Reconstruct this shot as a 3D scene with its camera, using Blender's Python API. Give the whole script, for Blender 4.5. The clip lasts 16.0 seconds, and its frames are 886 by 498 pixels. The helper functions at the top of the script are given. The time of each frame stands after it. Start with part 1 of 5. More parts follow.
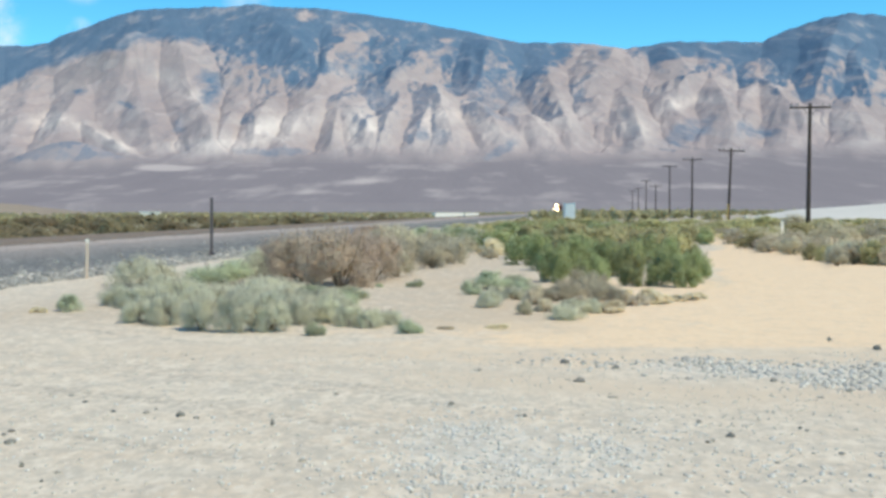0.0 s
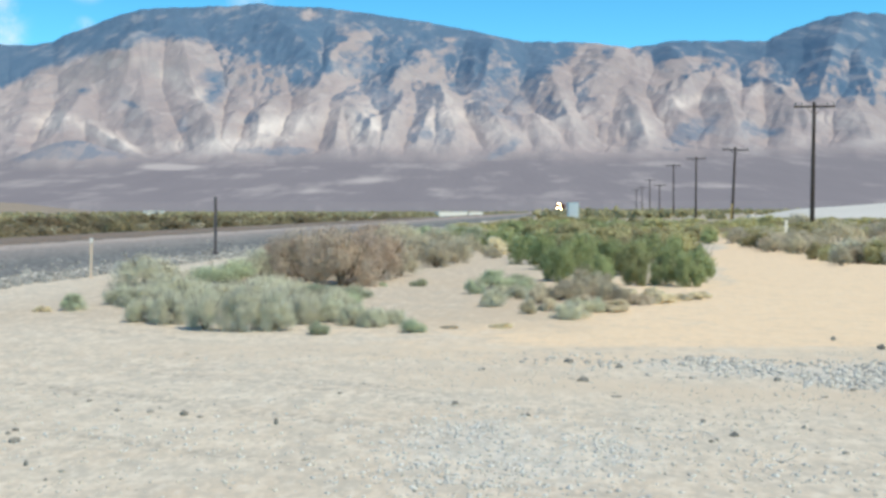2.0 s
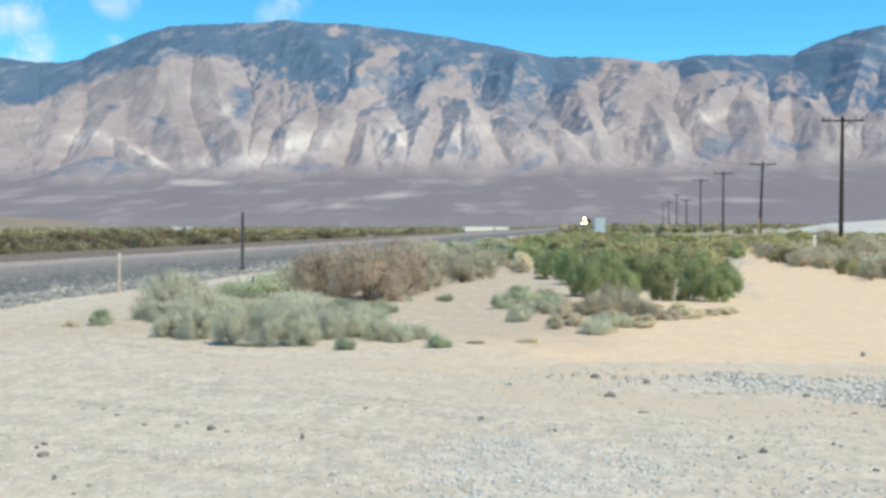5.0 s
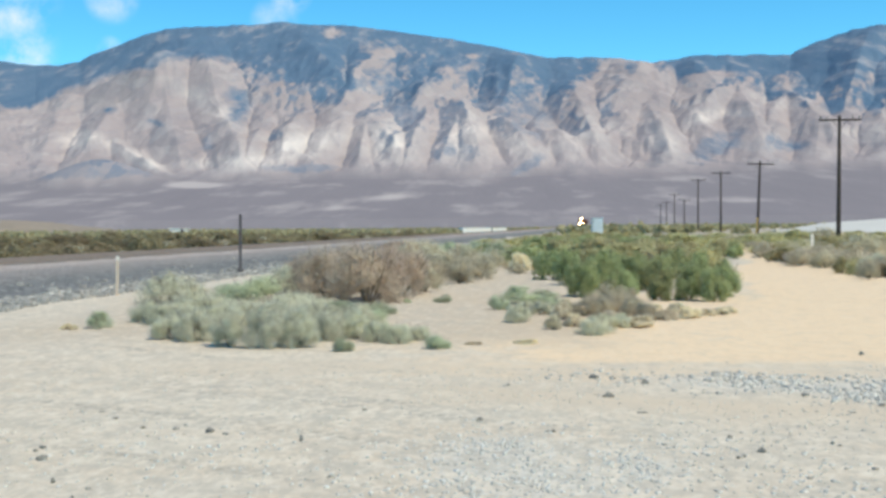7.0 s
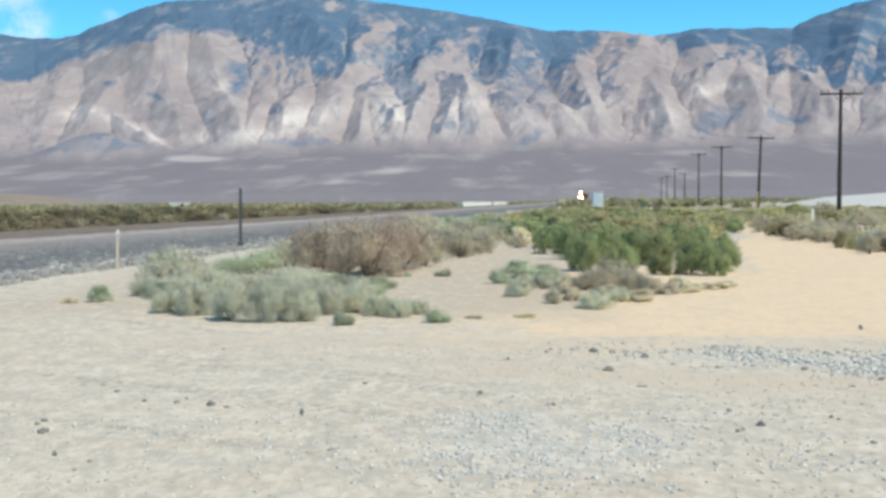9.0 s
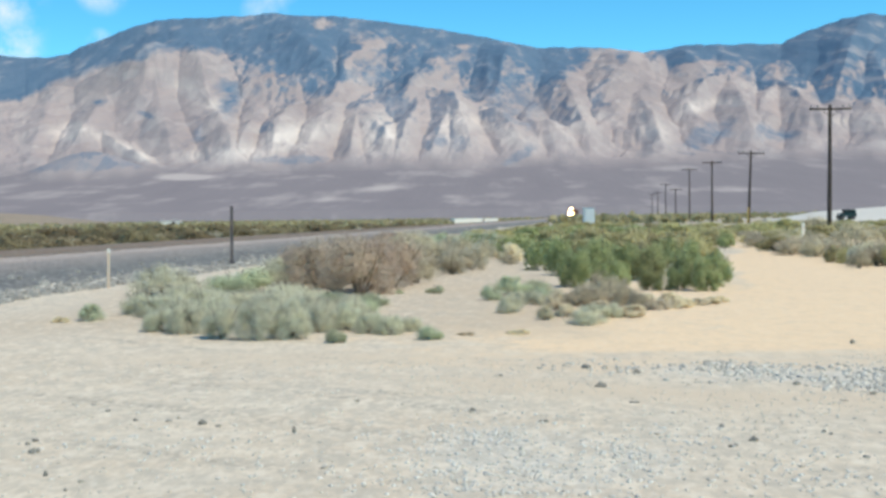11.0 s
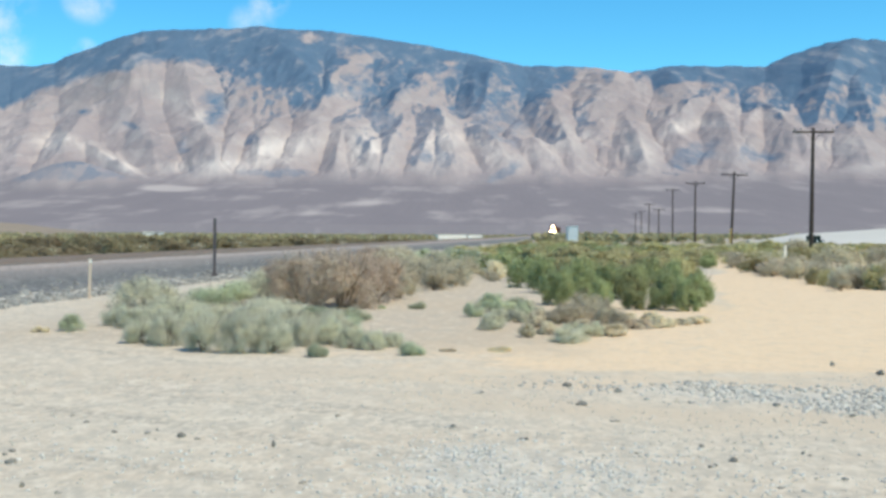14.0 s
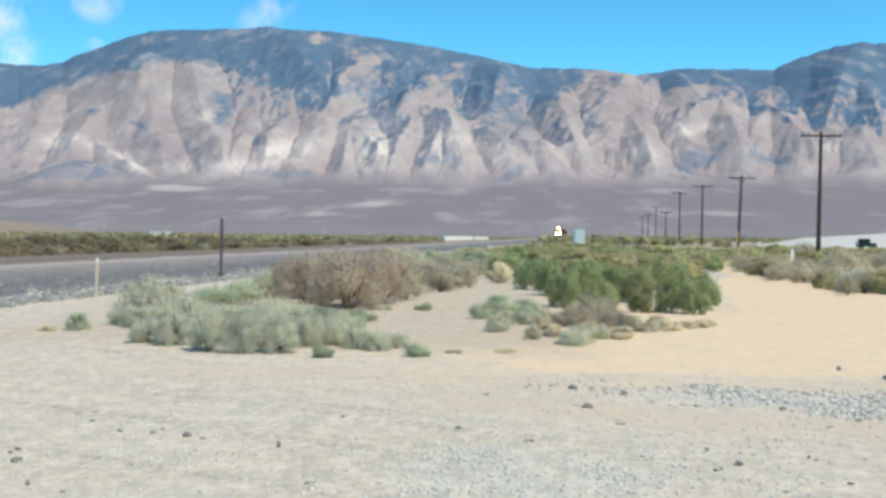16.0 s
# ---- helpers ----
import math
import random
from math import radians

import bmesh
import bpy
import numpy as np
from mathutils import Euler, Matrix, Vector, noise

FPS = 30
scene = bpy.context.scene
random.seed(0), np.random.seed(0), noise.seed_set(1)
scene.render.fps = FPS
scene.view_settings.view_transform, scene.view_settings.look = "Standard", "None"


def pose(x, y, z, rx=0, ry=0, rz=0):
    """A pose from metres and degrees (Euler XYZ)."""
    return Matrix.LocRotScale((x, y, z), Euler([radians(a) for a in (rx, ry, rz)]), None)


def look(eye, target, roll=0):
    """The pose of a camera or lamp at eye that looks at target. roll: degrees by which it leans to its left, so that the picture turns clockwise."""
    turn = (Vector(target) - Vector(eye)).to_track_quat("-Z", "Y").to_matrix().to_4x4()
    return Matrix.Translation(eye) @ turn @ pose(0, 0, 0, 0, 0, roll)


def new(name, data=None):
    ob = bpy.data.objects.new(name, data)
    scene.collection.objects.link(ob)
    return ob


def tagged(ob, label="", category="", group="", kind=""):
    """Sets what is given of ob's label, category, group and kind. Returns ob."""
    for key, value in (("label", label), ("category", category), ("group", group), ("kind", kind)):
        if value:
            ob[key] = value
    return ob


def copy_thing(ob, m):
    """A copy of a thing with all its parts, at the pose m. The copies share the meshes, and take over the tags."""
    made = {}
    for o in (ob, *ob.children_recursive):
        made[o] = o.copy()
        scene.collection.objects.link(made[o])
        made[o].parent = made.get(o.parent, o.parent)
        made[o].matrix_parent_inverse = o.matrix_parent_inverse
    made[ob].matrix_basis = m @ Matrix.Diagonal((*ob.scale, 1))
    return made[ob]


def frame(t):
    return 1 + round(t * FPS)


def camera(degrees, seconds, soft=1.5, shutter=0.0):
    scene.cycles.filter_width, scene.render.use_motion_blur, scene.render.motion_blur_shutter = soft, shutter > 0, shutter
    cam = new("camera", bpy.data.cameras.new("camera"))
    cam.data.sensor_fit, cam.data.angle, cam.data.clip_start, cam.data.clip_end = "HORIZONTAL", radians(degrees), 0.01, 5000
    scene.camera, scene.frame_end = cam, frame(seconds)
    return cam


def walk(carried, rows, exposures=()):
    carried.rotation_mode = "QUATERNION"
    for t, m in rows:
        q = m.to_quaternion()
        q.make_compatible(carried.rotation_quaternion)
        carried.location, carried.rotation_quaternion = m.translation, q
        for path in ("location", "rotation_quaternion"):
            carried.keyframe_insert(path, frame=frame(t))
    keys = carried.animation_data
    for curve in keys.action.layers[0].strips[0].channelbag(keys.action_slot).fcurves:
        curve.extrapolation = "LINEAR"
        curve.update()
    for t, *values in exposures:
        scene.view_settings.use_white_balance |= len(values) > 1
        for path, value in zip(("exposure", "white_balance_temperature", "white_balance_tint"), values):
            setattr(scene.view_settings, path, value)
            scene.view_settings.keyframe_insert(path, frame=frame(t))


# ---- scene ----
# ---------------------------------------------------------------- camera
cam = camera(41.5, 16.0, soft=3.2)
EYE = 1.6
# seconds, yaw, pitch, roll of the hand-held camera, which stays on one spot
PATH = [
    (0, 0.000, -1.910, 0.000), (0.2, -0.340, -2.039, 0.255), (0.3, -0.338, -1.928, 0.256), (0.5, -0.318, -1.508, -0.231),
    (0.7, -0.387, -1.734, -0.014), (0.8, -0.258, -1.723, -0.087), (1, -0.569, -2.079, -0.635), (1.2, -0.148, -2.455, -0.312),
    (1.3, 0.006, -2.593, -0.320), (1.5, 0.088, -2.024, -0.387), (1.7, -0.099, -2.444, -0.109), (1.8, 0.185, -2.167, 0.050),
    (2, 0.180, -1.951, -0.005), (2.2, 0.026, -2.101, 0.277), (2.3, 0.079, -1.867, 0.224), (2.5, 0.717, -1.606, -0.008),
    (2.7, 0.336, -2.078, -0.114), (2.8, 0.486, -2.261, -0.175), (3, 0.836, -2.361, -0.494), (3.2, 0.428, -2.620, -0.162),
    (3.3, 0.275, -2.334, -0.206), (3.5, 0.697, -2.527, -0.304), (3.7, 0.872, -2.837, -0.135), (3.8, 1.130, -2.560, 0.010),
    (4, 1.080, -2.129, -0.281), (4.2, 1.409, -1.761, -0.008), (6.3, 1.252, -1.039, 0.306), (6.5, 1.048, -1.037, 0.279),
    (6.7, 1.373, -0.948, 0.307), (6.8, 1.144, -1.098, 0.216), (7, 1.349, -1.156, 0.345), (7.2, 1.247, -1.208, 0.211),
    (7.3, 1.397, -0.854, 0.254), (7.5, 1.671, -1.070, 0.230), (7.7, 1.747, -0.551, 0.145), (7.8, 0.932, -1.083, 0.101),
    (8, 1.380, -1.260, 0.098), (8.2, 1.704, -1.728, 0.189), (8.3, 1.816, -1.915, 0.107), (8.5, 1.677, -2.238, 0.270),
    (8.7, 1.213, -1.977, 0.311), (8.8, 1.371, -1.986, 0.342), (9, 1.363, -2.430, 0.308), (9.2, 1.850, -2.260, 0.700),
    (11.3, 0.860, -1.285, 0.589), (11.5, 0.752, -0.804, 0.468), (11.7, 0.411, -0.583, 0.223), (11.8, 0.641, -0.679, 0.177),
    (12, 0.424, -0.363, 0.127), (12.2, 0.339, -0.672, 0.143), (12.3, 0.443, -0.727, 0.138), (12.5, 0.745, -1.620, 0.086),
    (12.7, 0.696, -1.585, -0.062), (12.8, 0.600, -1.648, -0.158), (13, 1.094, -1.860, -0.010), (13.2, 0.921, -1.480, -0.008),
    (13.3, 0.724, -1.086, 0.109), (13.5, 0.758, -1.237, 0.042), (13.7, 0.931, -0.634, -0.039), (13.8, 0.687, -0.413, -0.021),
    (14, 0.144, -0.827, -0.357), (14.2, 0.136, -0.606, -0.329), (14.3, 0.384, -0.577, -0.331), (14.5, 0.543, -1.098, -0.427),
    (14.7, 0.584, -1.012, -0.410), (14.8, 0.259, -0.985, -0.390), (15, 0.162, -0.953, -0.420), (15.2, 0.185, -1.121, -0.556),
    (15.3, -0.016, -1.183, -0.663), (15.5, -0.114, -0.648, -0.537), (15.7, -0.011, -0.531, -0.697), (15.8, 0.237, -0.532, -0.714),
    (16, 0.469, -0.758, -0.730)]
EXPOSURE, KELVIN, TINT = 0.02, 6850, 4
walk(cam, [(t, pose(0, 0, EYE, 90 + p, r, w)) for t, w, p, r in PATH],
     [(0, EXPOSURE, KELVIN, TINT), (16, EXPOSURE, KELVIN, TINT)])

# ---------------------------------------------------------------- world and sun
SUN_ELEVATION, SUN_AZIMUTH = 57.0, 122.0     # azimuth clockwise from +y (ahead): to the right, a little behind
world = bpy.data.worlds.new("world")
scene.world = world
world.use_nodes = True
wn, wl = world.node_tree.nodes, world.node_tree.links
wn.clear()
sky = wn.new("ShaderNodeTexSky")
sky.sky_type, sky.sun_disc = "NISHITA", False
sky.sun_elevation, sky.sun_rotation = radians(SUN_ELEVATION), radians(SUN_AZIMUTH)
sky.altitude, sky.air_density, sky.dust_density, sky.ozone_density = 1500, 1.0, 0.1, 3.0
tc = wn.new("ShaderNodeTexCoord")
# thin broken cloud, in patches all round the sky
cm = wn.new("ShaderNodeMapping")
cm.inputs["Scale"].default_value = (1.0, 1.0, 2.2)
cm.inputs["Location"].default_value = (0.35, 0.2, 0.1)
cn = wn.new("ShaderNodeTexNoise")
cn.inputs["Scale"].default_value, cn.inputs["Detail"].default_value, cn.inputs["Roughness"].default_value = 5.0, 7.0, 0.6
cr = wn.new("ShaderNodeMapRange")
cr.inputs["From Min"].default_value, cr.inputs["From Max"].default_value = 0.64, 0.86
cmix = wn.new("ShaderNodeMix")
cmix.data_type = "RGBA"
cmix.inputs[7].default_value = (8.5, 9.0, 9.6, 1)
bg = wn.new("ShaderNodeBackground")
bg.inputs["Strength"].default_value = 0.11
out = wn.new("ShaderNodeOutputWorld")
wl.new(tc.outputs["Generated"], cm.inputs["Vector"])
wl.new(cm.outputs["Vector"], cn.inputs["Vector"])
wl.new(cn.outputs["Fac"], cr.inputs["Value"])


def puff(px, py, wide, dense):
    """A patch of cloud in one direction of the sky (bearing and height as 1/2069 of the distance ahead)."""
    d = wn.new("ShaderNodeVectorMath")
    d.operation = "DOT_PRODUCT"
    d.inputs[1].default_value = Vector(((px - 784) / 2069, 1.0, (372 - py) / 2069)).normalized()
    wl.new(tc.outputs["Generated"], d.inputs[0])
    r = wn.new("ShaderNodeMapRange")
    r.interpolation_type = "SMOOTHSTEP"
    r.inputs["From Min"].default_value, r.inputs["From Max"].default_value = math.cos(radians(wide)), 1.0
    r.inputs["To Max"].default_value = dense
    wl.new(d.outputs["Value"], r.inputs["Value"])
    return r.outputs["Result"]


wisp = wn.new("ShaderNodeTexNoise")
wisp.inputs["Scale"].default_value, wisp.inputs["Detail"].default_value, wisp.inputs["Roughness"].default_value = 38.0, 6.0, 0.6
wl.new(tc.outputs["Generated"], wisp.inputs["Vector"])
total = cr.outputs["Result"]
for px, py, wide, dense in ((-35, 40, 2.4, 0.4), (0, 66, 1.3, 0.4), (-30, -40, 2.4, 0.42), (150, -36, 1.4, 0.55), (470, -38, 1.1, 0.55), (440, 8, 1.3, 0.38), (145, 55, 0.7, 0.4)):
    lump = wn.new("ShaderNodeMath")
    lump.operation = "MULTIPLY"
    shape = wn.new("ShaderNodeMapRange")
    shape.inputs["From Min"].default_value, shape.inputs["From Max"].default_value = 0.36, 0.66
    wl.new(wisp.outputs["Fac"], shape.inputs["Value"])
    wl.new(puff(px, py, wide, dense), lump.inputs[0])
    wl.new(shape.outputs["Result"], lump.inputs[1])
    both = wn.new("ShaderNodeMath")
    both.operation, both.use_clamp = "ADD", True
    wl.new(total, both.inputs[0])
    wl.new(lump.outputs[0], both.inputs[1])
    total = both.outputs[0]
wl.new(total, cmix.inputs["Factor"])

vivid = wn.new("ShaderNodeHueSaturation")
vivid.inputs["Saturation"].default_value, vivid.inputs["Value"].default_value = 1.25, 1.6
wl.new(sky.outputs["Color"], vivid.inputs["Color"])
clear = wn.new("ShaderNodeMix")
clear.data_type, clear.blend_type = "RGBA", "MULTIPLY"
clear.inputs[0].default_value, clear.inputs[7].default_value = 1.0, (0.56, 1.06, 1.08, 1)
wl.new(vivid.outputs["Color"], clear.inputs[6])
wl.new(clear.outputs[2], cmix.inputs[6])
wl.new(cmix.outputs[2], bg.inputs["Color"])
wl.new(bg.outputs["Background"], out.inputs["Surface"])

sun_data = bpy.data.lights.new("sun", "SUN")
sun_data.energy, sun_data.angle, sun_data.color = 3.95, radians(0.53), (1.0, 0.905, 0.73)
sun = new("sun", sun_data)
az, el = radians(SUN_AZIMUTH), radians(SUN_ELEVATION)
sun_dir = Vector((math.sin(az) * math.cos(el), math.cos(az) * math.cos(el), math.sin(el)))
sun.matrix_world = look(sun_dir * 60, (0, 0, 0))


# ---------------------------------------------------------------- noise for shapes
def grid_noise(x, y, seed):
    """Smooth value noise in -1..1 for arrays."""
    xi, yi = np.floor(x).astype(np.int64), np.floor(y).astype(np.int64)
    fx, fy = x - xi, y - yi
    fx, fy = fx * fx * fx * (fx * (fx * 6 - 15) + 10), fy * fy * fy * (fy * (fy * 6 - 15) + 10)

    def h(a, b):
        n = (a * 374761393 + b * 668265263 + seed * 1442695041) & 0xFFFFFFFF
        n = ((n ^ (n >> 13)) * 1274126177) & 0xFFFFFFFF
        n = ((n ^ (n >> 16)) * 2246822519) & 0xFFFFFFFF
        return ((n ^ (n >> 15)) & 0xFFFFFF) / 0x7FFFFF - 1.0
    a, b, c, d = h(xi, yi), h(xi + 1, yi), h(xi, yi + 1), h(xi + 1, yi + 1)
    return (a * (1 - fx) + b * fx) * (1 - fy) + (c * (1 - fx) + d * fx) * fy


def fbm(x, y, seed, octaves=4, gain=0.5):
    total, amp, norm = 0.0, 1.0, 0.0
    for o in range(octaves):
        total = total + amp * grid_noise(x * 2 ** o + 17.3 * o, y * 2 ** o - 9.1 * o, seed + o)
        norm += amp
        amp *= gain
    return total / norm


def ridged(x, y, seed, octaves=4, gain=0.5):
    total, amp, norm = 0.0, 1.0, 0.0
    for o in range(octaves):
        n = 1 - np.abs(grid_noise(x * 2 ** o + 5.7 * o, y * 2 ** o + 3.3 * o, seed + o)) * 2
        total = total + amp * n
        norm += amp
        amp *= gain
    return total / norm


def smooth(v, a, b):
    u = np.clip((v - a) / (b - a), 0, 1)
    return u * u * (3 - 2 * u)


# ---------------------------------------------------------------- materials
def material(name, rough=0.9):
    m = bpy.data.materials.new(name)
    m.use_nodes = True
    n, l = m.node_tree.nodes, m.node_tree.links
    b = n["Principled BSDF"]
    b.inputs["Roughness"].default_value = rough
    b.inputs["Specular IOR Level"].default_value = 0.25
    return m, n, l, b


def noise_node(n, l, scale, detail=4, rough=0.55, vector=None):
    t = n.new("ShaderNodeTexNoise")
    t.inputs["Scale"].default_value, t.inputs["Detail"].default_value, t.inputs["Roughness"].default_value = scale, detail, rough
    if vector is not None:
        l.new(vector, t.inputs["Vector"])
    return t


def mix_node(n, l, fac, a, b, mode="MIX"):
    m = n.new("ShaderNodeMix")
    m.data_type, m.blend_type = "RGBA", mode
    for slot, v in ((0, fac), (6, a), (7, b)):
        if hasattr(v, "links"):
            l.new(v, m.inputs[slot])
        else:
            m.inputs[slot].default_value = (*v, 1) if isinstance(v, tuple) else v
    return m.outputs[2]


def range_node(n, l, v, a, b, lo=0.0, hi=1.0):
    r = n.new("ShaderNodeMapRange")
    l.new(v, r.inputs["Value"])
    for k, x in (("From Min", a), ("From Max", b), ("To Min", lo), ("To Max", hi)):
        r.inputs[k].default_value = x
    return r.outputs["Result"]


def attr_node(n, name):
    a = n.new("ShaderNodeAttribute")
    a.attribute_name = name
    return a.outputs["Fac"]


def bump_node(n, l, height, strength, distance, b):
    u = n.new("ShaderNodeBump")
    u.inputs["Strength"].default_value, u.inputs["Distance"].default_value = strength, distance
    l.new(height, u.inputs["Height"])
    l.new(u.outputs["Normal"], b.inputs["Normal"])


def plain(name, colour, rough=0.8, metal=0.0, scale=6.0, spread=0.25, dirt=None):
    """A surface with two scales of mottling."""
    m, n, l, b = material(name, rough)
    co = n.new("ShaderNodeTexCoord").outputs["Object"]
    big, fine = noise_node(n, l, scale, 5, 0.6, co), noise_node(n, l, scale * 11, 3, 0.6, co)
    dark = tuple(c * (1 - spread) for c in colour)
    light = tuple(min(1, c * (1 + spread)) for c in colour)
    c = mix_node(n, l, big.outputs["Fac"], dark, light)
    c = mix_node(n, l, range_node(n, l, fine.outputs["Fac"], 0.35, 0.7, 0, 0.5), c, dirt or dark)
    l.new(c, b.inputs["Base Color"])
    b.inputs["Metallic"].default_value = metal
    bump_node(n, l, fine.outputs["Fac"], 0.25, 0.01, b)
    return m


def foliage(name, colour, tip, spread=0.16):
    """Leaves: each one of its own tint, each bush too."""
    m, n, l, b = material(name, 0.75)
    geo = n.new("ShaderNodeNewGeometry")
    info = n.new("ShaderNodeObjectInfo")
    c = mix_node(n, l, geo.outputs["Random Per Island"], colour, tip)
    hsv = n.new("ShaderNodeHueSaturation")
    l.new(range_node(n, l, info.outputs["Random"], 0, 1, 1 - spread, 1 + spread), hsv.inputs["Value"])
    l.new(range_node(n, l, info.outputs["Random"], 0, 1, 0.5 - 0.08 * spread, 0.5 + 0.08 * spread), hsv.inputs["Hue"])
    l.new(c, hsv.inputs["Color"])
    l.new(hsv.outputs["Color"], b.inputs["Base Color"])
    tr = n.new("ShaderNodeBsdfTranslucent")
    l.new(hsv.outputs["Color"], tr.inputs["Color"])
    ms = n.new("ShaderNodeMixShader")
    ms.inputs["Fac"].default_value = 0.45
    l.new(b.outputs["BSDF"], ms.inputs[1])
    l.new(tr.outputs["BSDF"], ms.inputs[2])
    l.new(ms.outputs["Shader"], n["Material Output"].inputs["Surface"])
    return m


def ground_material():
    m, n, l, b = material("desert_ground", 0.95)
    co = n.new("ShaderNodeTexCoord").outputs["Object"]
    wide, mid = noise_node(n, l, 0.22, 5, 0.6, co), noise_node(n, l, 1.6, 6, 0.65, co)
    fine = noise_node(n, l, 14, 5, 0.7, co)
    grit = n.new("ShaderNodeTexVoronoi")
    grit.inputs["Scale"].default_value = 15
    l.new(co, grit.inputs["Vector"])
    # packed pale gravel dust
    c = mix_node(n, l, range_node(n, l, wide.outputs["Fac"], 0.35, 0.65), GROUND_PALE, GROUND_WARM)
    c = mix_node(n, l, range_node(n, l, mid.outputs["Fac"], 0.42, 0.68, 0, 0.55), c, GROUND_GREY)
    # wheel-packed streaks across the lot
    mp = n.new("ShaderNodeMapping")
    mp.inputs["Scale"].default_value = (0.55, 1.5, 1.0)
    mp.inputs["Rotation"].default_value = (0, 0, 0.10)
    l.new(co, mp.inputs["Vector"])
    lane = noise_node(n, l, 1.0, 5, 0.6, mp.outputs["Vector"])
    c = mix_node(n, l, range_node(n, l, lane.outputs["Fac"], 0.52, 0.68, 0, 0.35), c, (0.55, 0.455, 0.355))
    c = mix_node(n, l, range_node(n, l, lane.outputs["Fac"], 0.46, 0.32, 0, 0.4), c, (0.73, 0.665, 0.56))
    # loose sand
    edge = n.new("ShaderNodeMath")
    edge.operation = "ADD"
    l.new(attr_node(n, "sand"), edge.inputs[0])
    l.new(range_node(n, l, mid.outputs["Fac"], 0.2, 0.8, -0.35, 0.35), edge.inputs[1])
    sand = mix_node(n, l, mid.outputs["Fac"], SAND_DARK, SAND_LIGHT)
    c = mix_node(n, l, range_node(n, l, edge.outputs[0], 0.3, 0.7), c, sand)
    # grey silt between the shrubs
    c = mix_node(n, l, attr_node(n, "silt"), c, mix_node(n, l, mid.outputs["Fac"], (0.44, 0.37, 0.285), (0.58, 0.49, 0.385)))
    # crushed blue-grey stone spread on the dust
    edge2 = n.new("ShaderNodeMath")
    edge2.operation = "ADD"
    l.new(attr_node(n, "gravel"), edge2.inputs[0])
    l.new(range_node(n, l, fine.outputs["Fac"], 0.25, 0.75, -0.45, 0.45), edge2.inputs[1])
    stone = mix_node(n, l, grit.outputs["Distance"], STONE_LIGHT, STONE_DARK)
    c = mix_node(n, l, range_node(n, l, edge2.outputs[0], 0.35, 0.75, 0, 0.8), c, stone)
    # dry plain with low scrub, far out
    scrub = mix_node(n, l, wide.outputs["Fac"], (0.22, 0.19, 0.14), (0.38, 0.32, 0.24))
    c = mix_node(n, l, attr_node(n, "plain"), c, scrub)
    packed = range_node(n, l, edge.outputs[0], 0.25, 0.7, 1.0, 0.36)

    def lot(v):
        k = n.new("ShaderNodeMath")
        k.operation = "MULTIPLY"
        l.new(v, k.inputs[0])
        l.new(packed, k.inputs[1])
        return k.outputs[0]
    # drawn out a little along the way the wheels went
    longer = n.new("ShaderNodeMapping")
    longer.inputs["Scale"].default_value = (1.0, 0.55, 1.0)
    longer.inputs["Rotation"].default_value = (0, 0, 0.25)
    l.new(co, longer.inputs["Vector"])
    blot = noise_node(n, l, 4.2, 6, 0.62, longer.outputs["Vector"])
    c = mix_node(n, l, lot(range_node(n, l, blot.outputs["Fac"], 0.49, 0.62, 0, 0.75)), c, (0.47, 0.44, 0.385))
    c = mix_node(n, l, lot(range_node(n, l, blot.outputs["Fac"], 0.48, 0.36, 0, 0.75)), c, (0.68, 0.63, 0.545))
    rub = noise_node(n, l, 13.0, 5, 0.65, longer.outputs["Vector"])
    c = mix_node(n, l, lot(range_node(n, l, rub.outputs["Fac"], 0.50, 0.62, 0, 0.5)), c, (0.42, 0.40, 0.355))
    c = mix_node(n, l, lot(range_node(n, l, rub.outputs["Fac"], 0.48, 0.36, 0, 0.5)), c, (0.70, 0.66, 0.59))
    # bare packed earth, and broken wheel marks
    c = mix_node(n, l, attr_node(n, "earth"), c, mix_node(n, l, rub.outputs["Fac"], (0.50, 0.425, 0.335), (0.68, 0.59, 0.475)))
    mark = n.new("ShaderNodeMath")
    mark.operation = "MULTIPLY"
    l.new(attr_node(n, "wheel"), mark.inputs[0])
    l.new(range_node(n, l, rub.outputs["Fac"], 0.45, 0.62, 0.1, 1.0), mark.inputs[1])
    c = mix_node(n, l, mark.outputs[0], c, (0.34, 0.315, 0.275))
    speck = range_node(n, l, fine.outputs["Fac"], 0.64, 0.76, 0, 0.3)
    c = mix_node(n, l, lot(speck), c, (0.36, 0.34, 0.31))
    c = mix_node(n, l, 1.0, c, (1.03, 0.98, 0.925), "MULTIPLY")
    l.new(c, b.inputs["Base Color"])
    h = n.new("ShaderNodeMath")
    h.operation = "MULTIPLY_ADD"
    l.new(fine.outputs["Fac"], h.inputs[0])
    h.inputs[1].default_value = 0.5
    l.new(mid.outputs["Fac"], h.inputs[2])
    bump_node(n, l, h.outputs[0], 0.34, 0.05, b)
    return m


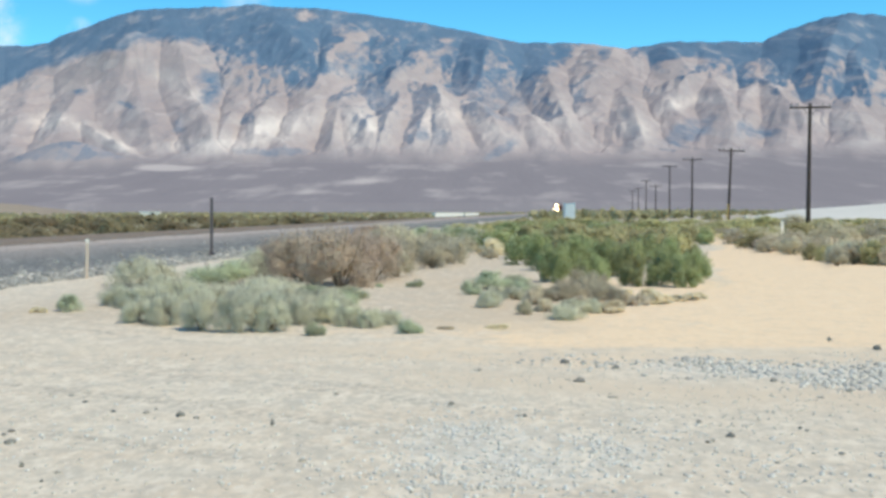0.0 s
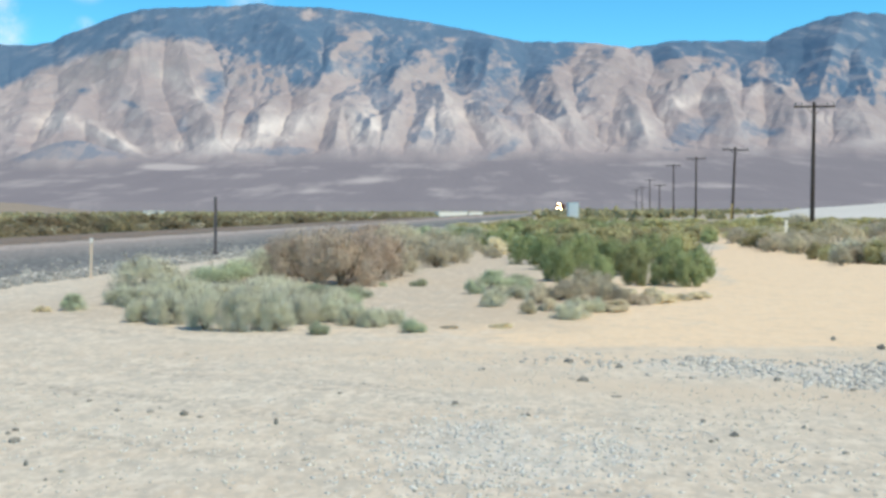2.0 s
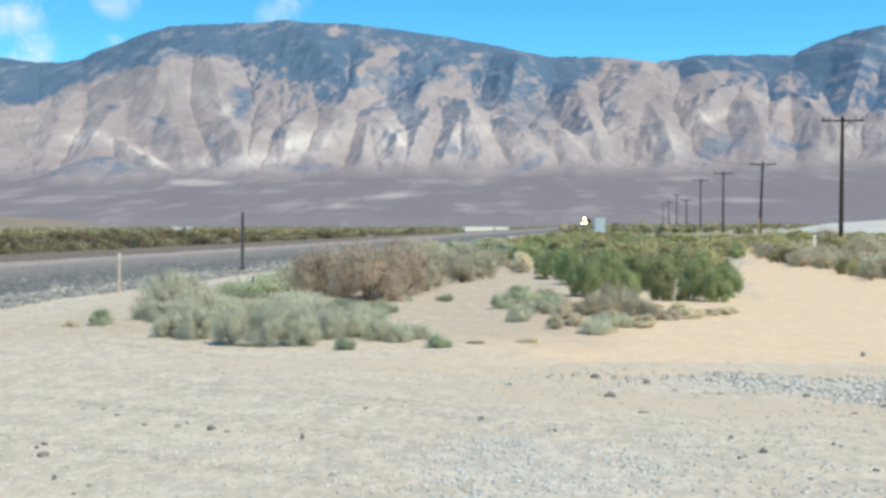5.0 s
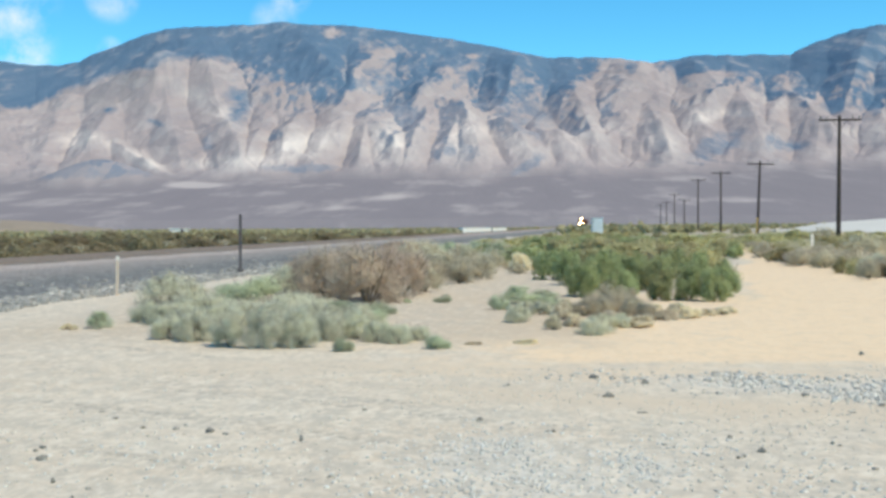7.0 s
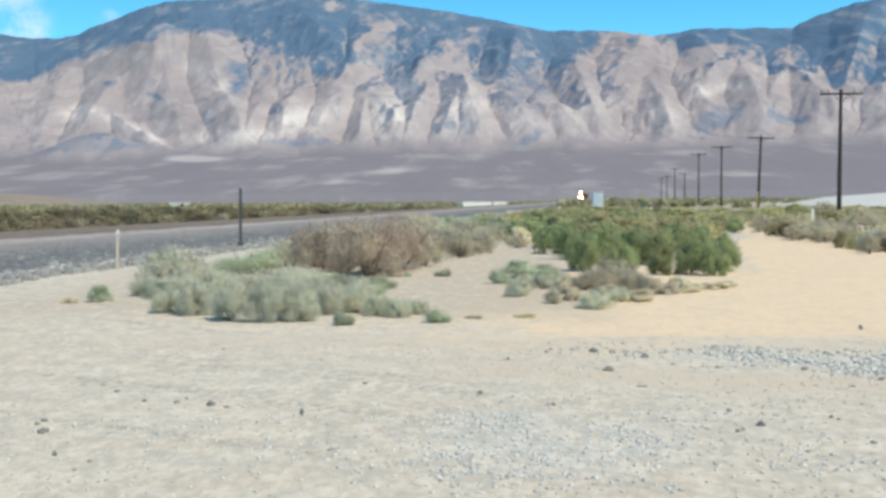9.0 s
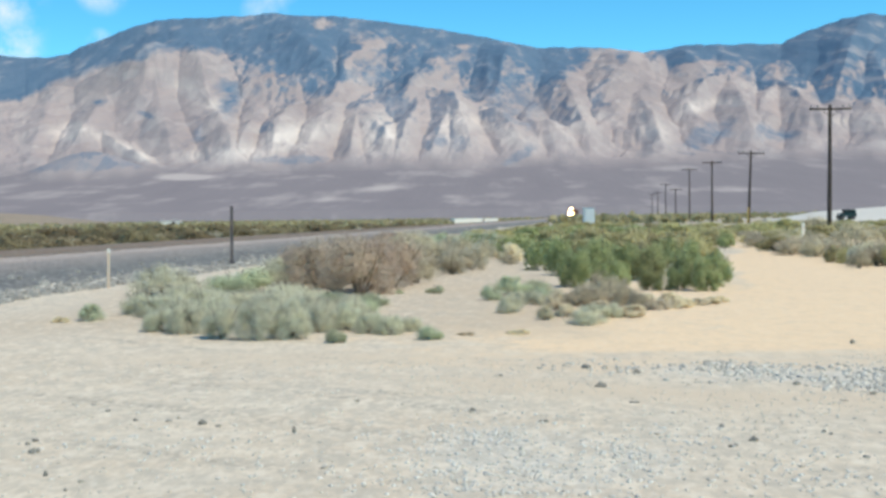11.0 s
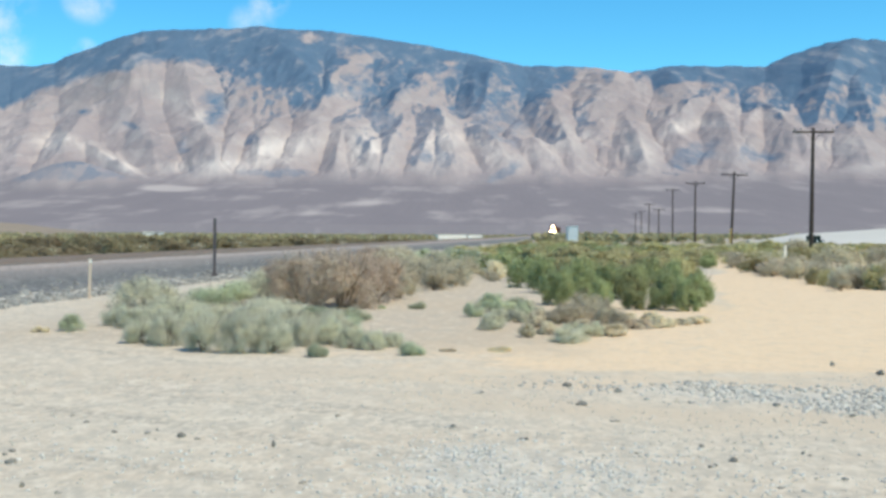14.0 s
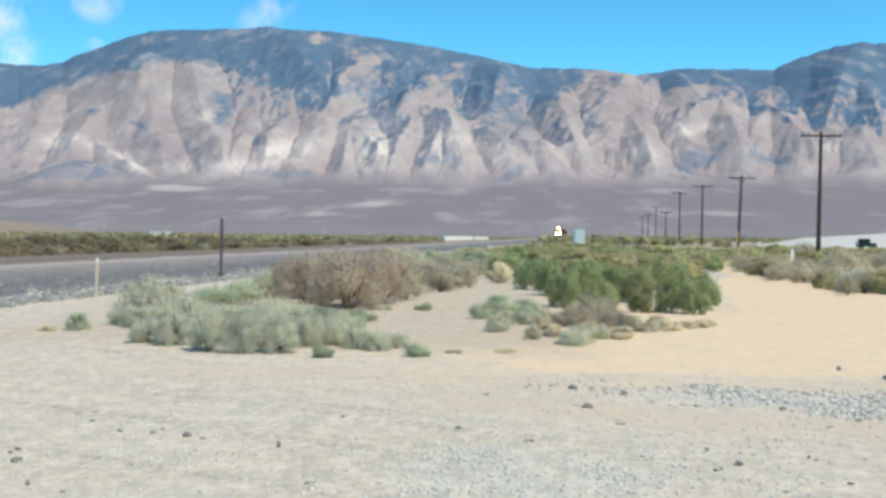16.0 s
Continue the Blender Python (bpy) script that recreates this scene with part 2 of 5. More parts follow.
def ballast_material():
    m, n, l, b = material("track_ballast", 0.95)
    co = n.new("ShaderNodeTexCoord").outputs["Object"]
    cell = n.new("ShaderNodeTexVoronoi")
    cell.inputs["Scale"].default_value = 9.0
    l.new(co, cell.inputs["Vector"])
    sep = n.new("ShaderNodeSeparateColor")
    l.new(cell.outputs["Color"], sep.inputs["Color"])
    big = noise_node(n, l, 0.7, 5, 0.65, co)
    c = mix_node(n, l, sep.outputs[0], (0.105, 0.105, 0.105), (0.26, 0.255, 0.245))
    c = mix_node(n, l, range_node(n, l, big.outputs["Fac"], 0.5, 0.72, 0, 0.6), c, (0.11, 0.115, 0.125))
    c = mix_node(n, l, attr_node(n, "rust"), c, mix_node(n, l, sep.outputs[1], (0.33, 0.28, 0.25), (0.47, 0.40, 0.36)))
    l.new(c, b.inputs["Base Color"])
    bump_node(n, l, cell.outputs["Distance"], 0.9, 0.06, b)
    return m


def mountain_material():
    m, n, l, b = material("mountain_rock", 1.0)
    b.inputs["Specular IOR Level"].default_value = 0.0
    co = n.new("ShaderNodeTexCoord").outputs["Object"]
    # wash and scree marks run down the slope
    mp = n.new("ShaderNodeMapping")
    mp.inputs["Scale"].default_value = (1.0, 0.22, 1.0)
    l.new(co, mp.inputs["Vector"])
    co = mp.outputs["Vector"]
    big, mid = noise_node(n, l, 0.0026, 6, 0.6, co), noise_node(n, l, 0.013, 5, 0.6, co)
    fine = noise_node(n, l, 0.06, 4, 0.6, co)
    rock = mix_node(n, l, range_node(n, l, big.outputs["Fac"], 0.35, 0.65), (0.315, 0.27, 0.272), (0.405, 0.343, 0.337))
    rock = mix_node(n, l, range_node(n, l, mid.outputs["Fac"], 0.45, 0.75, 0, 0.5), rock, (0.22, 0.21, 0.235))
    shift = n.new("ShaderNodeVectorMath")
    shift.operation = "MULTIPLY_ADD"
    l.new(noise_node(n, l, 0.02, 3, 0.6, co).outputs["Color"], shift.inputs[0])
    shift.inputs[1].default_value = (45, 45, 45)
    l.new(co, shift.inputs[2])
    cell = n.new("ShaderNodeTexVoronoi")
    cell.inputs["Scale"].default_value = 0.028
    l.new(shift.outputs["Vector"], cell.inputs["Vector"])
    parts_ = n.new("ShaderNodeSeparateColor")
    l.new(cell.outputs["Color"], parts_.inputs["Color"])
    rock = mix_node(n, l, range_node(n, l, parts_.outputs[0], 0.55, 1.0, 0, 0.42), rock, (0.245, 0.228, 0.25))
    rock = mix_node(n, l, range_node(n, l, parts_.outputs[1], 0.6, 1.0, 0, 0.55), rock, (0.44, 0.385, 0.375))
    # pale cliffs, and sun-facing slopes painted lighter by the same mask
    pale_and_sunlit = n.new("ShaderNodeMath")
    pale_and_sunlit.operation = "MULTIPLY"
    l.new(attr_node(n, "pale"), pale_and_sunlit.inputs[0])
    l.new(range_node(n, l, parts_.outputs[2], 0, 1, 0.55, 1.1), pale_and_sunlit.inputs[1])
    rock = mix_node(n, l, pale_and_sunlit.outputs[0], rock, (0.64, 0.57, 0.53))

    def cut(name, source, width, amount=1.0, lo=0.3, hi=0.7):
        a = n.new("ShaderNodeMath")
        a.operation = "ADD"
        l.new(attr_node(n, name), a.inputs[0])
        l.new(range_node(n, l, source, 0.25, 0.75, -width, width), a.inputs[1])
        return range_node(n, l, a.outputs[0], lo, hi, 0, amount)
    fan = mix_node(n, l, mid.outputs["Fac"], (0.205, 0.187, 0.205), (0.265, 0.24, 0.255))
    c = mix_node(n, l, attr_node(n, "fan"), rock, fan)
    # brush colour carries the distance haze: blue mixed into the base colour
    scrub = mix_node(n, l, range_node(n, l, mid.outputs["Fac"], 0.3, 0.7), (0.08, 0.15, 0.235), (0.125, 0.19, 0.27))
    uneven = n.new("ShaderNodeMath")
    uneven.operation = "MULTIPLY_ADD"
    l.new(parts_.outputs[0], uneven.inputs[0])
    uneven.inputs[1].default_value = 0.32
    l.new(range_node(n, l, fine.outputs["Fac"], 0.3, 0.7, 0.17, 0.51), uneven.inputs[2])
    broken = uneven.outputs[0]
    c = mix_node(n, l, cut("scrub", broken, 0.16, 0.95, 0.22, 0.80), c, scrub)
    c = mix_node(n, l, cut("streak", mid.outputs["Fac"], 0.30, 0.85), c, (0.46, 0.41, 0.40))
    l.new(c, b.inputs["Base Color"])
    h = n.new("ShaderNodeMath")
    h.operation = "MULTIPLY_ADD"
    l.new(fine.outputs["Fac"], h.inputs[0])
    h.inputs[1].default_value = 0.35
    l.new(mid.outputs["Fac"], h.inputs[2])
    bump_node(n, l, h.outputs[0], 0.22, 16.0, b)
    return m


def glow(name, colour, strength):
    m, n, l, b = material(name, 0.2)
    b.inputs["Base Color"].default_value = (*colour, 1)
    b.inputs["Emission Color"].default_value = (*colour, 1)
    b.inputs["Emission Strength"].default_value = strength
    return m


GROUND_PALE, GROUND_WARM, GROUND_GREY = (0.60, 0.545, 0.46), (0.585, 0.50, 0.40), (0.50, 0.48, 0.43)
SAND_DARK, SAND_LIGHT = (0.70, 0.545, 0.375), (0.79, 0.635, 0.455)
STONE_LIGHT, STONE_DARK = (0.655, 0.66, 0.635), (0.46, 0.47, 0.455)

M_GROUND = ground_material()
M_MOUNT = mountain_material()
M_RISE = plain("bare_tan_soil", (0.31, 0.25, 0.195), 0.95, 0, 0.03, 0.3, (0.19, 0.16, 0.12))
M_BALLAST = ballast_material()
M_STONE = plain("crushed_stone", (0.36, 0.37, 0.37), 0.95, 0, 3.0, 0.4)
M_ROCK = plain("dark_rock", (0.25, 0.235, 0.205), 0.9, 0, 5.0, 0.4)
M_DULL = plain("dusty_rock", (0.37, 0.345, 0.30), 0.95, 0, 14.0, 0.35)
M_SAGE = foliage("sage_leaves", (0.60, 0.585, 0.445), (0.78, 0.765, 0.62), 0.07)
M_MINT = foliage("rabbitbrush_leaves", (0.44, 0.49, 0.34), (0.66, 0.68, 0.50))
M_DRY = foliage("dry_twigs", (0.49, 0.385, 0.295), (0.67, 0.55, 0.435), 0.08)
M_GREYBR = foliage("grey_twigs", (0.505, 0.455, 0.335), (0.69, 0.62, 0.47), 0.12)
M_STRAW = foliage("straw_stems", (0.72, 0.635, 0.475), (0.88, 0.80, 0.625))
M_CREO = foliage("creosote_leaves", (0.255, 0.295, 0.13), (0.51, 0.525, 0.285), 0.2)
M_OLIVE = foliage("olive_scrub_leaves", (0.42, 0.385, 0.205), (0.62, 0.565, 0.32))
M_SALT = foliage("brown_olive_leaves", (0.265, 0.218, 0.13), (0.365, 0.305, 0.188))
M_TWIG = plain("grey_bark", (0.20, 0.16, 0.12), 0.9, 0, 20, 0.3)
M_POLE = plain("creosoted_timber", (0.075, 0.055, 0.045), 0.85, 0, 1.5, 0.35)
M_YELLOW = plain("yellow_plastic", (0.55, 0.36, 0.12), 0.5, 0, 3, 0.15)
M_STAKE = plain("weathered_lath", (0.70, 0.56, 0.43), 0.8, 0, 8, 0.2)
M_STEEL = plain("rusty_steel", (0.15, 0.13, 0.13), 0.7, 0.5, 9, 0.35)
M_WHITE = plain("white_paint", (0.84, 0.79, 0.70), 0.5, 0, 1.2, 0.1)
M_CABINET = plain("aluminium_cabinet", (0.70, 0.72, 0.71), 0.45, 0.2, 1.0, 0.12)
M_CERAMIC = plain("insulator_glass", (0.12, 0.14, 0.13), 0.25, 0, 12, 0.2)
M_RAIL = plain("rail_steel", (0.33, 0.26, 0.22), 0.7, 0.3, 4, 0.3)
M_TIE = plain("tie_timber", (0.38, 0.32, 0.28), 0.9, 0, 3, 0.3)
M_SLOPE = plain("graded_pale_soil", (0.60, 0.57, 0.52), 0.95, 0, 0.05, 0.12, (0.50, 0.49, 0.46))
M_LOCO = plain("locomotive_orange", (0.42, 0.13, 0.03), 0.5, 0, 0.5, 0.2)
M_LOCO_DARK = plain("locomotive_dark", (0.03, 0.03, 0.035), 0.6, 0, 0.5, 0.3)
M_FREIGHT = plain("freight_car_brown", (0.17, 0.08, 0.06), 0.8, 0, 0.5, 0.3)
M_BODY = plain("dark_teal_paint", (0.018, 0.045, 0.052), 0.3, 0.1, 1.0, 0.15)
M_TYRE = plain("tyre_rubber", (0.02, 0.02, 0.02), 0.9, 0, 10, 0.2)
M_GLASS = plain("tinted_window", (0.015, 0.02, 0.022), 0.08, 0, 1.0, 0.1)
M_LAMP = glow("headlamp_lens", (1.0, 0.74, 0.42), 22.0)
M_HEAD = glow("car_headlamp", (0.9, 0.92, 0.95), 0.5)


# ---------------------------------------------------------------- mesh helpers
def mesh_of(name, verts, faces, mat, shade=False):
    me = bpy.data.meshes.new(name)
    me.from_pydata([tuple(v) for v in verts], [], faces)
    me.materials.append(mat)
    if shade:
        me.polygons.foreach_set("use_smooth", [True] * len(me.polygons))
    me.update()
    return me


def quads_mesh(name, grid, mat, attributes=None):
    """A smooth sheet from an array rows x columns x 3."""
    rows, cols = grid.shape[:2]
    i = np.arange(rows * cols).reshape(rows, cols)
    f = np.stack([i[:-1, :-1], i[:-1, 1:], i[1:, 1:], i[1:, :-1]], -1).reshape(-1, 4)
    me = bpy.data.meshes.new(name)
    me.vertices.add(rows * cols)
    me.vertices.foreach_set("co", grid.reshape(-1).astype(np.float32))
    me.loops.add(f.size)
    me.loops.foreach_set("vertex_index", f.reshape(-1).astype(np.int32))
    me.polygons.add(len(f))
    me.polygons.foreach_set("loop_start", np.arange(0, f.size, 4, dtype=np.int32))
    me.polygons.foreach_set("use_smooth", np.ones(len(f), dtype=bool))
    me.update(calc_edges=True)
    me.materials.append(mat)
    for k, v in (attributes or {}).items():
        a = me.attributes.new(k, "FLOAT", "POINT")
        a.data.foreach_set("value", v.reshape(-1).astype(np.float32))
    return me


def part(name, bm, mat, parent, label=""):
    me = bpy.data.meshes.new(name)
    bm.to_mesh(me)
    bm.free()
    me.materials.append(mat)
    ob = new(name, me)
    ob.parent = parent
    return tagged(ob, label=label)


def box(bm, x, y, z, w, d, h, bevel=0.0):
    """A box w x d x h with the centre of its foot at x, y, z."""
    made = bmesh.ops.create_cube(bm, size=1, matrix=Matrix.Translation((x, y, z + h / 2)) @ Matrix.Diagonal((w, d, h, 1)))
    if bevel:
        edges = list({e for v in made["verts"] for e in v.link_edges})
        bmesh.ops.bevel(bm, geom=edges, offset=bevel, segments=2, affect="EDGES")
    return bm


def rod(bm, a, b, r0, r1, sides=8):
    a, b = Vector(a), Vector(b)
    m = Matrix.Translation((a + b) / 2) @ (b - a).to_track_quat("Z", "Y").to_matrix().to_4x4()
    bmesh.ops.create_cone(bm, cap_ends=True, segments=sides, radius1=r0, radius2=r1, depth=(b - a).length, matrix=m)
    return bm


def blank():
    return bmesh.new()


# ---------------------------------------------------------------- lie of the land
# railway and pole line run together, 7 degrees to the right of straight ahead
TURN = radians(7.05)
AHEAD, ACROSS = (math.sin(TURN), math.cos(TURN)), (math.cos(TURN), -math.sin(TURN))


def along(run, side):
    """The place that lies run metres along the line and side metres to its right."""
    return run * AHEAD[0] + side * ACROSS[0], run * AHEAD[1] + side * ACROSS[1]


def land(x, y):
    """Height of the ground."""
    run, side = x * AHEAD[0] + y * AHEAD[1], x * ACROSS[0] + y * ACROSS[1]
    r = np.hypot(x, y)
    z = 0.035 * fbm(x / 3.1, y / 3.1, 5) * smooth(r, 3, 12) + 0.012 * fbm(x / 0.7, y / 0.7, 8)
    z = z + 0.10 * fbm(x / 14, y / 14, 11) * smooth(r, 25, 60)
    z = z - 1.3 * smooth(-side, 24.5, 28.5) * smooth(r, 20, 40)          # lower ground beyond the track
    z = z - 2.5 * smooth(r, 700, 1600)
    # embankment of the track
    z = z + 0.38 * smooth(side, -25.5, -22.5) * smooth(-side, 13, 17.5) * smooth(r, 6, 14)
    return z


def one(x, y):
    return float(land(np.array([float(x)]), np.array([float(y)]))[0])


def strip_of(x, y):
    """Band of coarse crushed stone that widens to the right."""
    w = fbm(x / 1.3, y / 1.3, 35)
    near, far = 11.75 - 0.42 * (x - 1.2) + 0.7 * w, 12.65 - 0.16 * (x - 1.2) + 0.5 * w
    return smooth(y - near, -0.5, 0.4) * smooth(far - y, -0.4, 0.3) * smooth(x + 1.0 * w, 0.8, 3.2)


def patch_of(x, y):
    """Thin spreads of pale stone on the lot."""
    w = fbm(x / 0.9, y / 1.2, 39)
    a = np.exp(-(((x - 0.45 - 0.1 * (y - 8)) / 1.15) ** 2 + ((y - 7.7) / 1.35) ** 2) ** 1.5)
    b = np.exp(-(((x - 2.5) / 0.9) ** 2 + ((y - 7.1) / 0.75) ** 2) ** 1.5)
    c = np.exp(-(((x + 2.0) / 1.3) ** 2 + ((y - 8.0) / 1.2) ** 2) ** 1.5)
    return np.clip(np.maximum(np.maximum(a, 0.5 * b), 0.15 * c) * (1 + 0.8 * w), 0, 1)


def build_ground():
    angles = np.radians(np.concatenate([np.linspace(-180, -32, 60)[:-1], np.linspace(-32, 32, 420), np.linspace(32, 180, 60)[1:]]))
    radii = np.concatenate([[0.0, 0.8, 1.6], np.geomspace(2.4, 60, 330), np.geomspace(61, 4900, 140)])
    a, r = np.meshgrid(angles, radii)
    x, y = r * np.sin(a), r * np.cos(a)
    run, side = x * AHEAD[0] + y * AHEAD[1], x * ACROSS[0] + y * ACROSS[1]
    z = land(x, y)
    w = 1.6 * fbm(x / 5.5, y / 5.5, 21)
    # sandy trail that bends off to the right between the shrubs, and sand below the green shrubs
    centre = 4.6 + 0.22 * np.clip(y - 17, 0, 60) + 2.4 * smooth(y, 12, 22)
    sand = smooth(5.2 - np.abs(x - centre - 1.5) + w, 0, 1.6) * smooth(y, 13.0, 14.2)
    sand = np.maximum(sand, 0.75 * smooth(x + w, -1.5, 1.5) * smooth(y, 13.1, 14.0) * smooth(-y, -34, -22))
    sand = np.maximum(sand, (0.2 + 0.22 * smooth(x, -3, 0)) * smooth(y + 0.5 * w, 9.8, 12.6) * smooth(-y, -30, -20))
    sand = sand * smooth(-y, -95, -60)
    # spreads of crushed stone
    gravel = np.maximum(0.85 * strip_of(x, y), 0.8 * patch_of(x, y))
    gravel = np.maximum(gravel, 0.22 * smooth(fbm(x / 1.1, y / 1.6, 33), 0.15, 0.5) * smooth(-y, -11, -9))
    gravel = np.maximum(gravel, 0.9 * smooth(-side + 0.5 * w, 12.4, 13.2) * smooth(side, -27, -24))
    silt = 0.9 * smooth(y + w, 14.8, 18) * smooth(-x + 0.6 * w + 0.04 * (y - 18), -2.6, -0.9) * smooth(side + 0.5 * w, -11.5, -8.5)
    plain_far = smooth(r, 60, 140) * smooth(side, -14, -12) + smooth(-side, 26, 29)
    # bare earth swept by the wheels between the two spreads
    earth = 0.75 * np.exp(-((y - 11.0 + 0.36 * x + 0.3 * w) / 0.75) ** 2) * smooth(x + 0.6 * w, -2.2, 0.2)
    earth = np.maximum(earth, 0.5 * np.exp(-((y - 13.0 + 0.12 * x + 0.2 * w) / 0.8) ** 2) * smooth(x + w, -5, -2))
    wheel = 0.0 * x
    for at, lean, wide, far in ((8.2, 0.58, 0.14, 0.5), (9.5, 0.64, 0.13, 0.4), (9.95, 0.63, 0.10, -0.3), (6.9, 0.45, 0.08, 0.8), (12.4, 0.55, 0.10, -0.5)):
        wheel = np.maximum(wheel, np.exp(-((y - at + lean * x - 0.02 * x * x + 0.10 * w) / wide) ** 2) * smooth(far - x, -0.8, 0.8) * smooth(fbm(x / 0.9, y / 0.9, 37), -0.35, 0.25))
    wheel = 0.85 * wheel * smooth(r, 4, 6)
    me = quads_mesh("ground", np.stack([x, y, z], -1), M_GROUND,
                    {"silt": silt, "sand": sand, "gravel": gravel, "earth": earth, "wheel": wheel, "plain": np.clip(plain_far, 0, 1)})
    me.flip_normals()
    tagged(new("ground", me), "pale gravelly desert ground with a sandy trail", "ground", kind="structure")


def profile(px, points):
    xs, ys = zip(*points)
    return np.interp(px, xs, ys)


GULLY_CUT = 0.017


def eroded(h, dx, dy, rounds, cut, soften):
    """Running water on a sheet of heights: each round cuts the gullies by flow and slope."""
    rows, cols = h.shape
    total = rows * cols
    index = np.arange(total).reshape(rows, cols)
    steps = [(a, b) for a in (-1, 0, 1) for b in (-1, 0, 1) if a or b]
    for _ in range(rounds):
        high = np.pad(h, 1, mode="edge")
        best, target = np.zeros_like(h), index.copy()
        for a, b in steps:
            far = math.hypot(a * dy, b * dx)
            fall = (h - high[1 + a:1 + a + rows, 1 + b:1 + b + cols]) / far
            there = np.clip(np.arange(rows)[:, None] + a, 0, rows - 1) * cols + np.clip(np.arange(cols)[None, :] + b, 0, cols - 1)
            more = fall > best
            best, target = np.where(more, fall, best), np.where(more, there, target)
        goal = np.append(np.where(best > 0, target, total).reshape(-1), total)
        flow = np.append(np.ones(total), 0.0)
        for _ in range(9):
            flow = flow + np.bincount(goal, weights=flow, minlength=total + 1)
            flow[total] = 0
            goal = goal[goal]
        drop = cut * np.sqrt(flow[:-1].reshape(rows, cols)) * best
        drop = np.minimum(drop, 0.5 * (h - h.reshape(-1)[target.reshape(-1)].reshape(rows, cols)))
        drop[0] = 0
        h = h - drop
        high = np.pad(h, 1, mode="edge")
        h = h + soften * (high[:-2, 1:-1] + high[2:, 1:-1] + high[1:-1, :-2] + high[1:-1, 2:] - 4 * h)
    return h


def build_mountains():
    """The range: an even fan at its foot, gullied rock above it, up to the skyline."""
    f = 2069.0
    # bearing, as the tangent from straight ahead in 1/2069
    px = np.concatenate([np.linspace(-900, -140, 60)[:-1], np.linspace(-140, 1720, 940), np.linspace(1720, 2500, 60)[1:]])
    s = np.concatenate([np.linspace(0, 0.30, 46)[:-1], np.linspace(0.30, 1.0, 300), np.linspace(1.01, 1.12, 6)])
    rock = slice(45, 345)
    p, s = np.meshgrid(px, s)
    reach = 1500 + 3000 * s
    top = profile(p, [(-900, 240), (-300, 280), (-49, 298), (11, 288), (50, 289), (90, 294), (110, 306), (150, 320), (200, 338), (245, 352), (330, 355), (400, 357), (450, 363), (490, 357), (560, 355)])
    right = profile(p, [(560, 355), (640, 345), (720, 334), (800, 319), (880, 302), (920, 294), (1000, 294), (1050, 292), (1105, 283), (1180, 296),
                        (1345, 296), (1390, 317), (1450, 337), (1500, 346), (1568, 342), (1800, 300), (2500, 250)])
    top = np.where(p > 560, right, top)
    foot = profile(p, [(-900, 80), (0, 78), (300, 82), (800, 84), (1568, 100), (2500, 90)])
    u = np.clip((s - 0.30) / 0.70, 0, 1)
    lift = np.where(s < 0.30, foot * smooth(s, -0.1, 0.34) / smooth(np.array(0.30), -0.1, 0.34),
                    foot + (top - foot) * (0.45 * u + 0.55 * u ** 0.8))
    tan = (p - 784) / f
    y = reach / np.sqrt(1 + 0.35 * tan ** 2)
    x = tan * y
    # broad spurs that run down the slope
    wx, wy = x + 170 * fbm(x / 600, y / 600, 41, 3), y + 170 * fbm(x / 600, y / 600, 45, 3)
    spur = ridged(wx / 400 + wy / 900, wy / 640, 47, 4, 0.40)
    small = ridged(wx / 120 - wy / 420, wy / 210, 53, 4, 0.5)
    hold = smooth(u, 0.0, 0.10) * (1 - smooth(u, 0.90, 1.0))
    calm = hold * (1 - 0.6 * smooth(u, 0.5, 0.85)) * (1 - 0.35 * smooth(p, 1120, 1200))
    above0 = 372 - lift

    def rib(x0, y0, x1, y1, wide, high):
        """A sharp spur from one point of the slope down to another."""
        dx, dy = x1 - x0, y1 - y0
        t = np.clip(((p - x0) * dx + (above0 - y0) * dy) / (dx * dx + dy * dy), 0, 1)
        away = np.hypot(p - x0 - t * dx, (above0 - y0 - t * dy))
        away = away + 7 * fbm(p / 26, above0 / 26, 111)
        return high * np.maximum(0, 1 - away / wide) * (0.55 + 0.45 * np.sin(np.pi * np.clip(t * 0.8 + 0.15, 0, 1)))
    ribs = 0.0 * p
    # left-hand hill
    for r in (rib(290, 78, 158, 172, 70, 24), rib(158, 172, 82, 256, 46, 26), rib(150, 222, 262, 286, 26, 20),
              rib(302, 78, 344, 182, 60, 22), rib(344, 182, 380, 250, 45, 18), rib(240, 130, 270, 250, 50, 14),
              rib(420, 190, 385, 262, 36, 16), rib(481, 186, 440, 262, 46, 22)):
        ribs = np.maximum(ribs, r)
    # cliffs in the middle
    for r in (rib(560, 190, 492, 262, 40, 18), rib(604, 190, 662, 250, 48, 24), rib(604, 190, 585, 262, 34, 16), rib(706, 176, 670, 266, 40, 18),
              rib(770, 172, 800, 250, 44, 24), rib(770, 172, 735, 258, 36, 16), rib(490, 60, 580, 150, 50, 20), rib(610, 90, 536, 186, 50, 20),
              rib(740, 110, 680, 170, 44, 20), rib(690, 100, 752, 178, 44, 14), rib(835, 195, 898, 262, 40, 22), rib(967, 150, 1010, 240, 46, 22),
              rib(905, 200, 985, 262, 34, 16), rib(1098, 92, 1029, 190, 60, 24)):
        ribs = np.maximum(ribs, r)
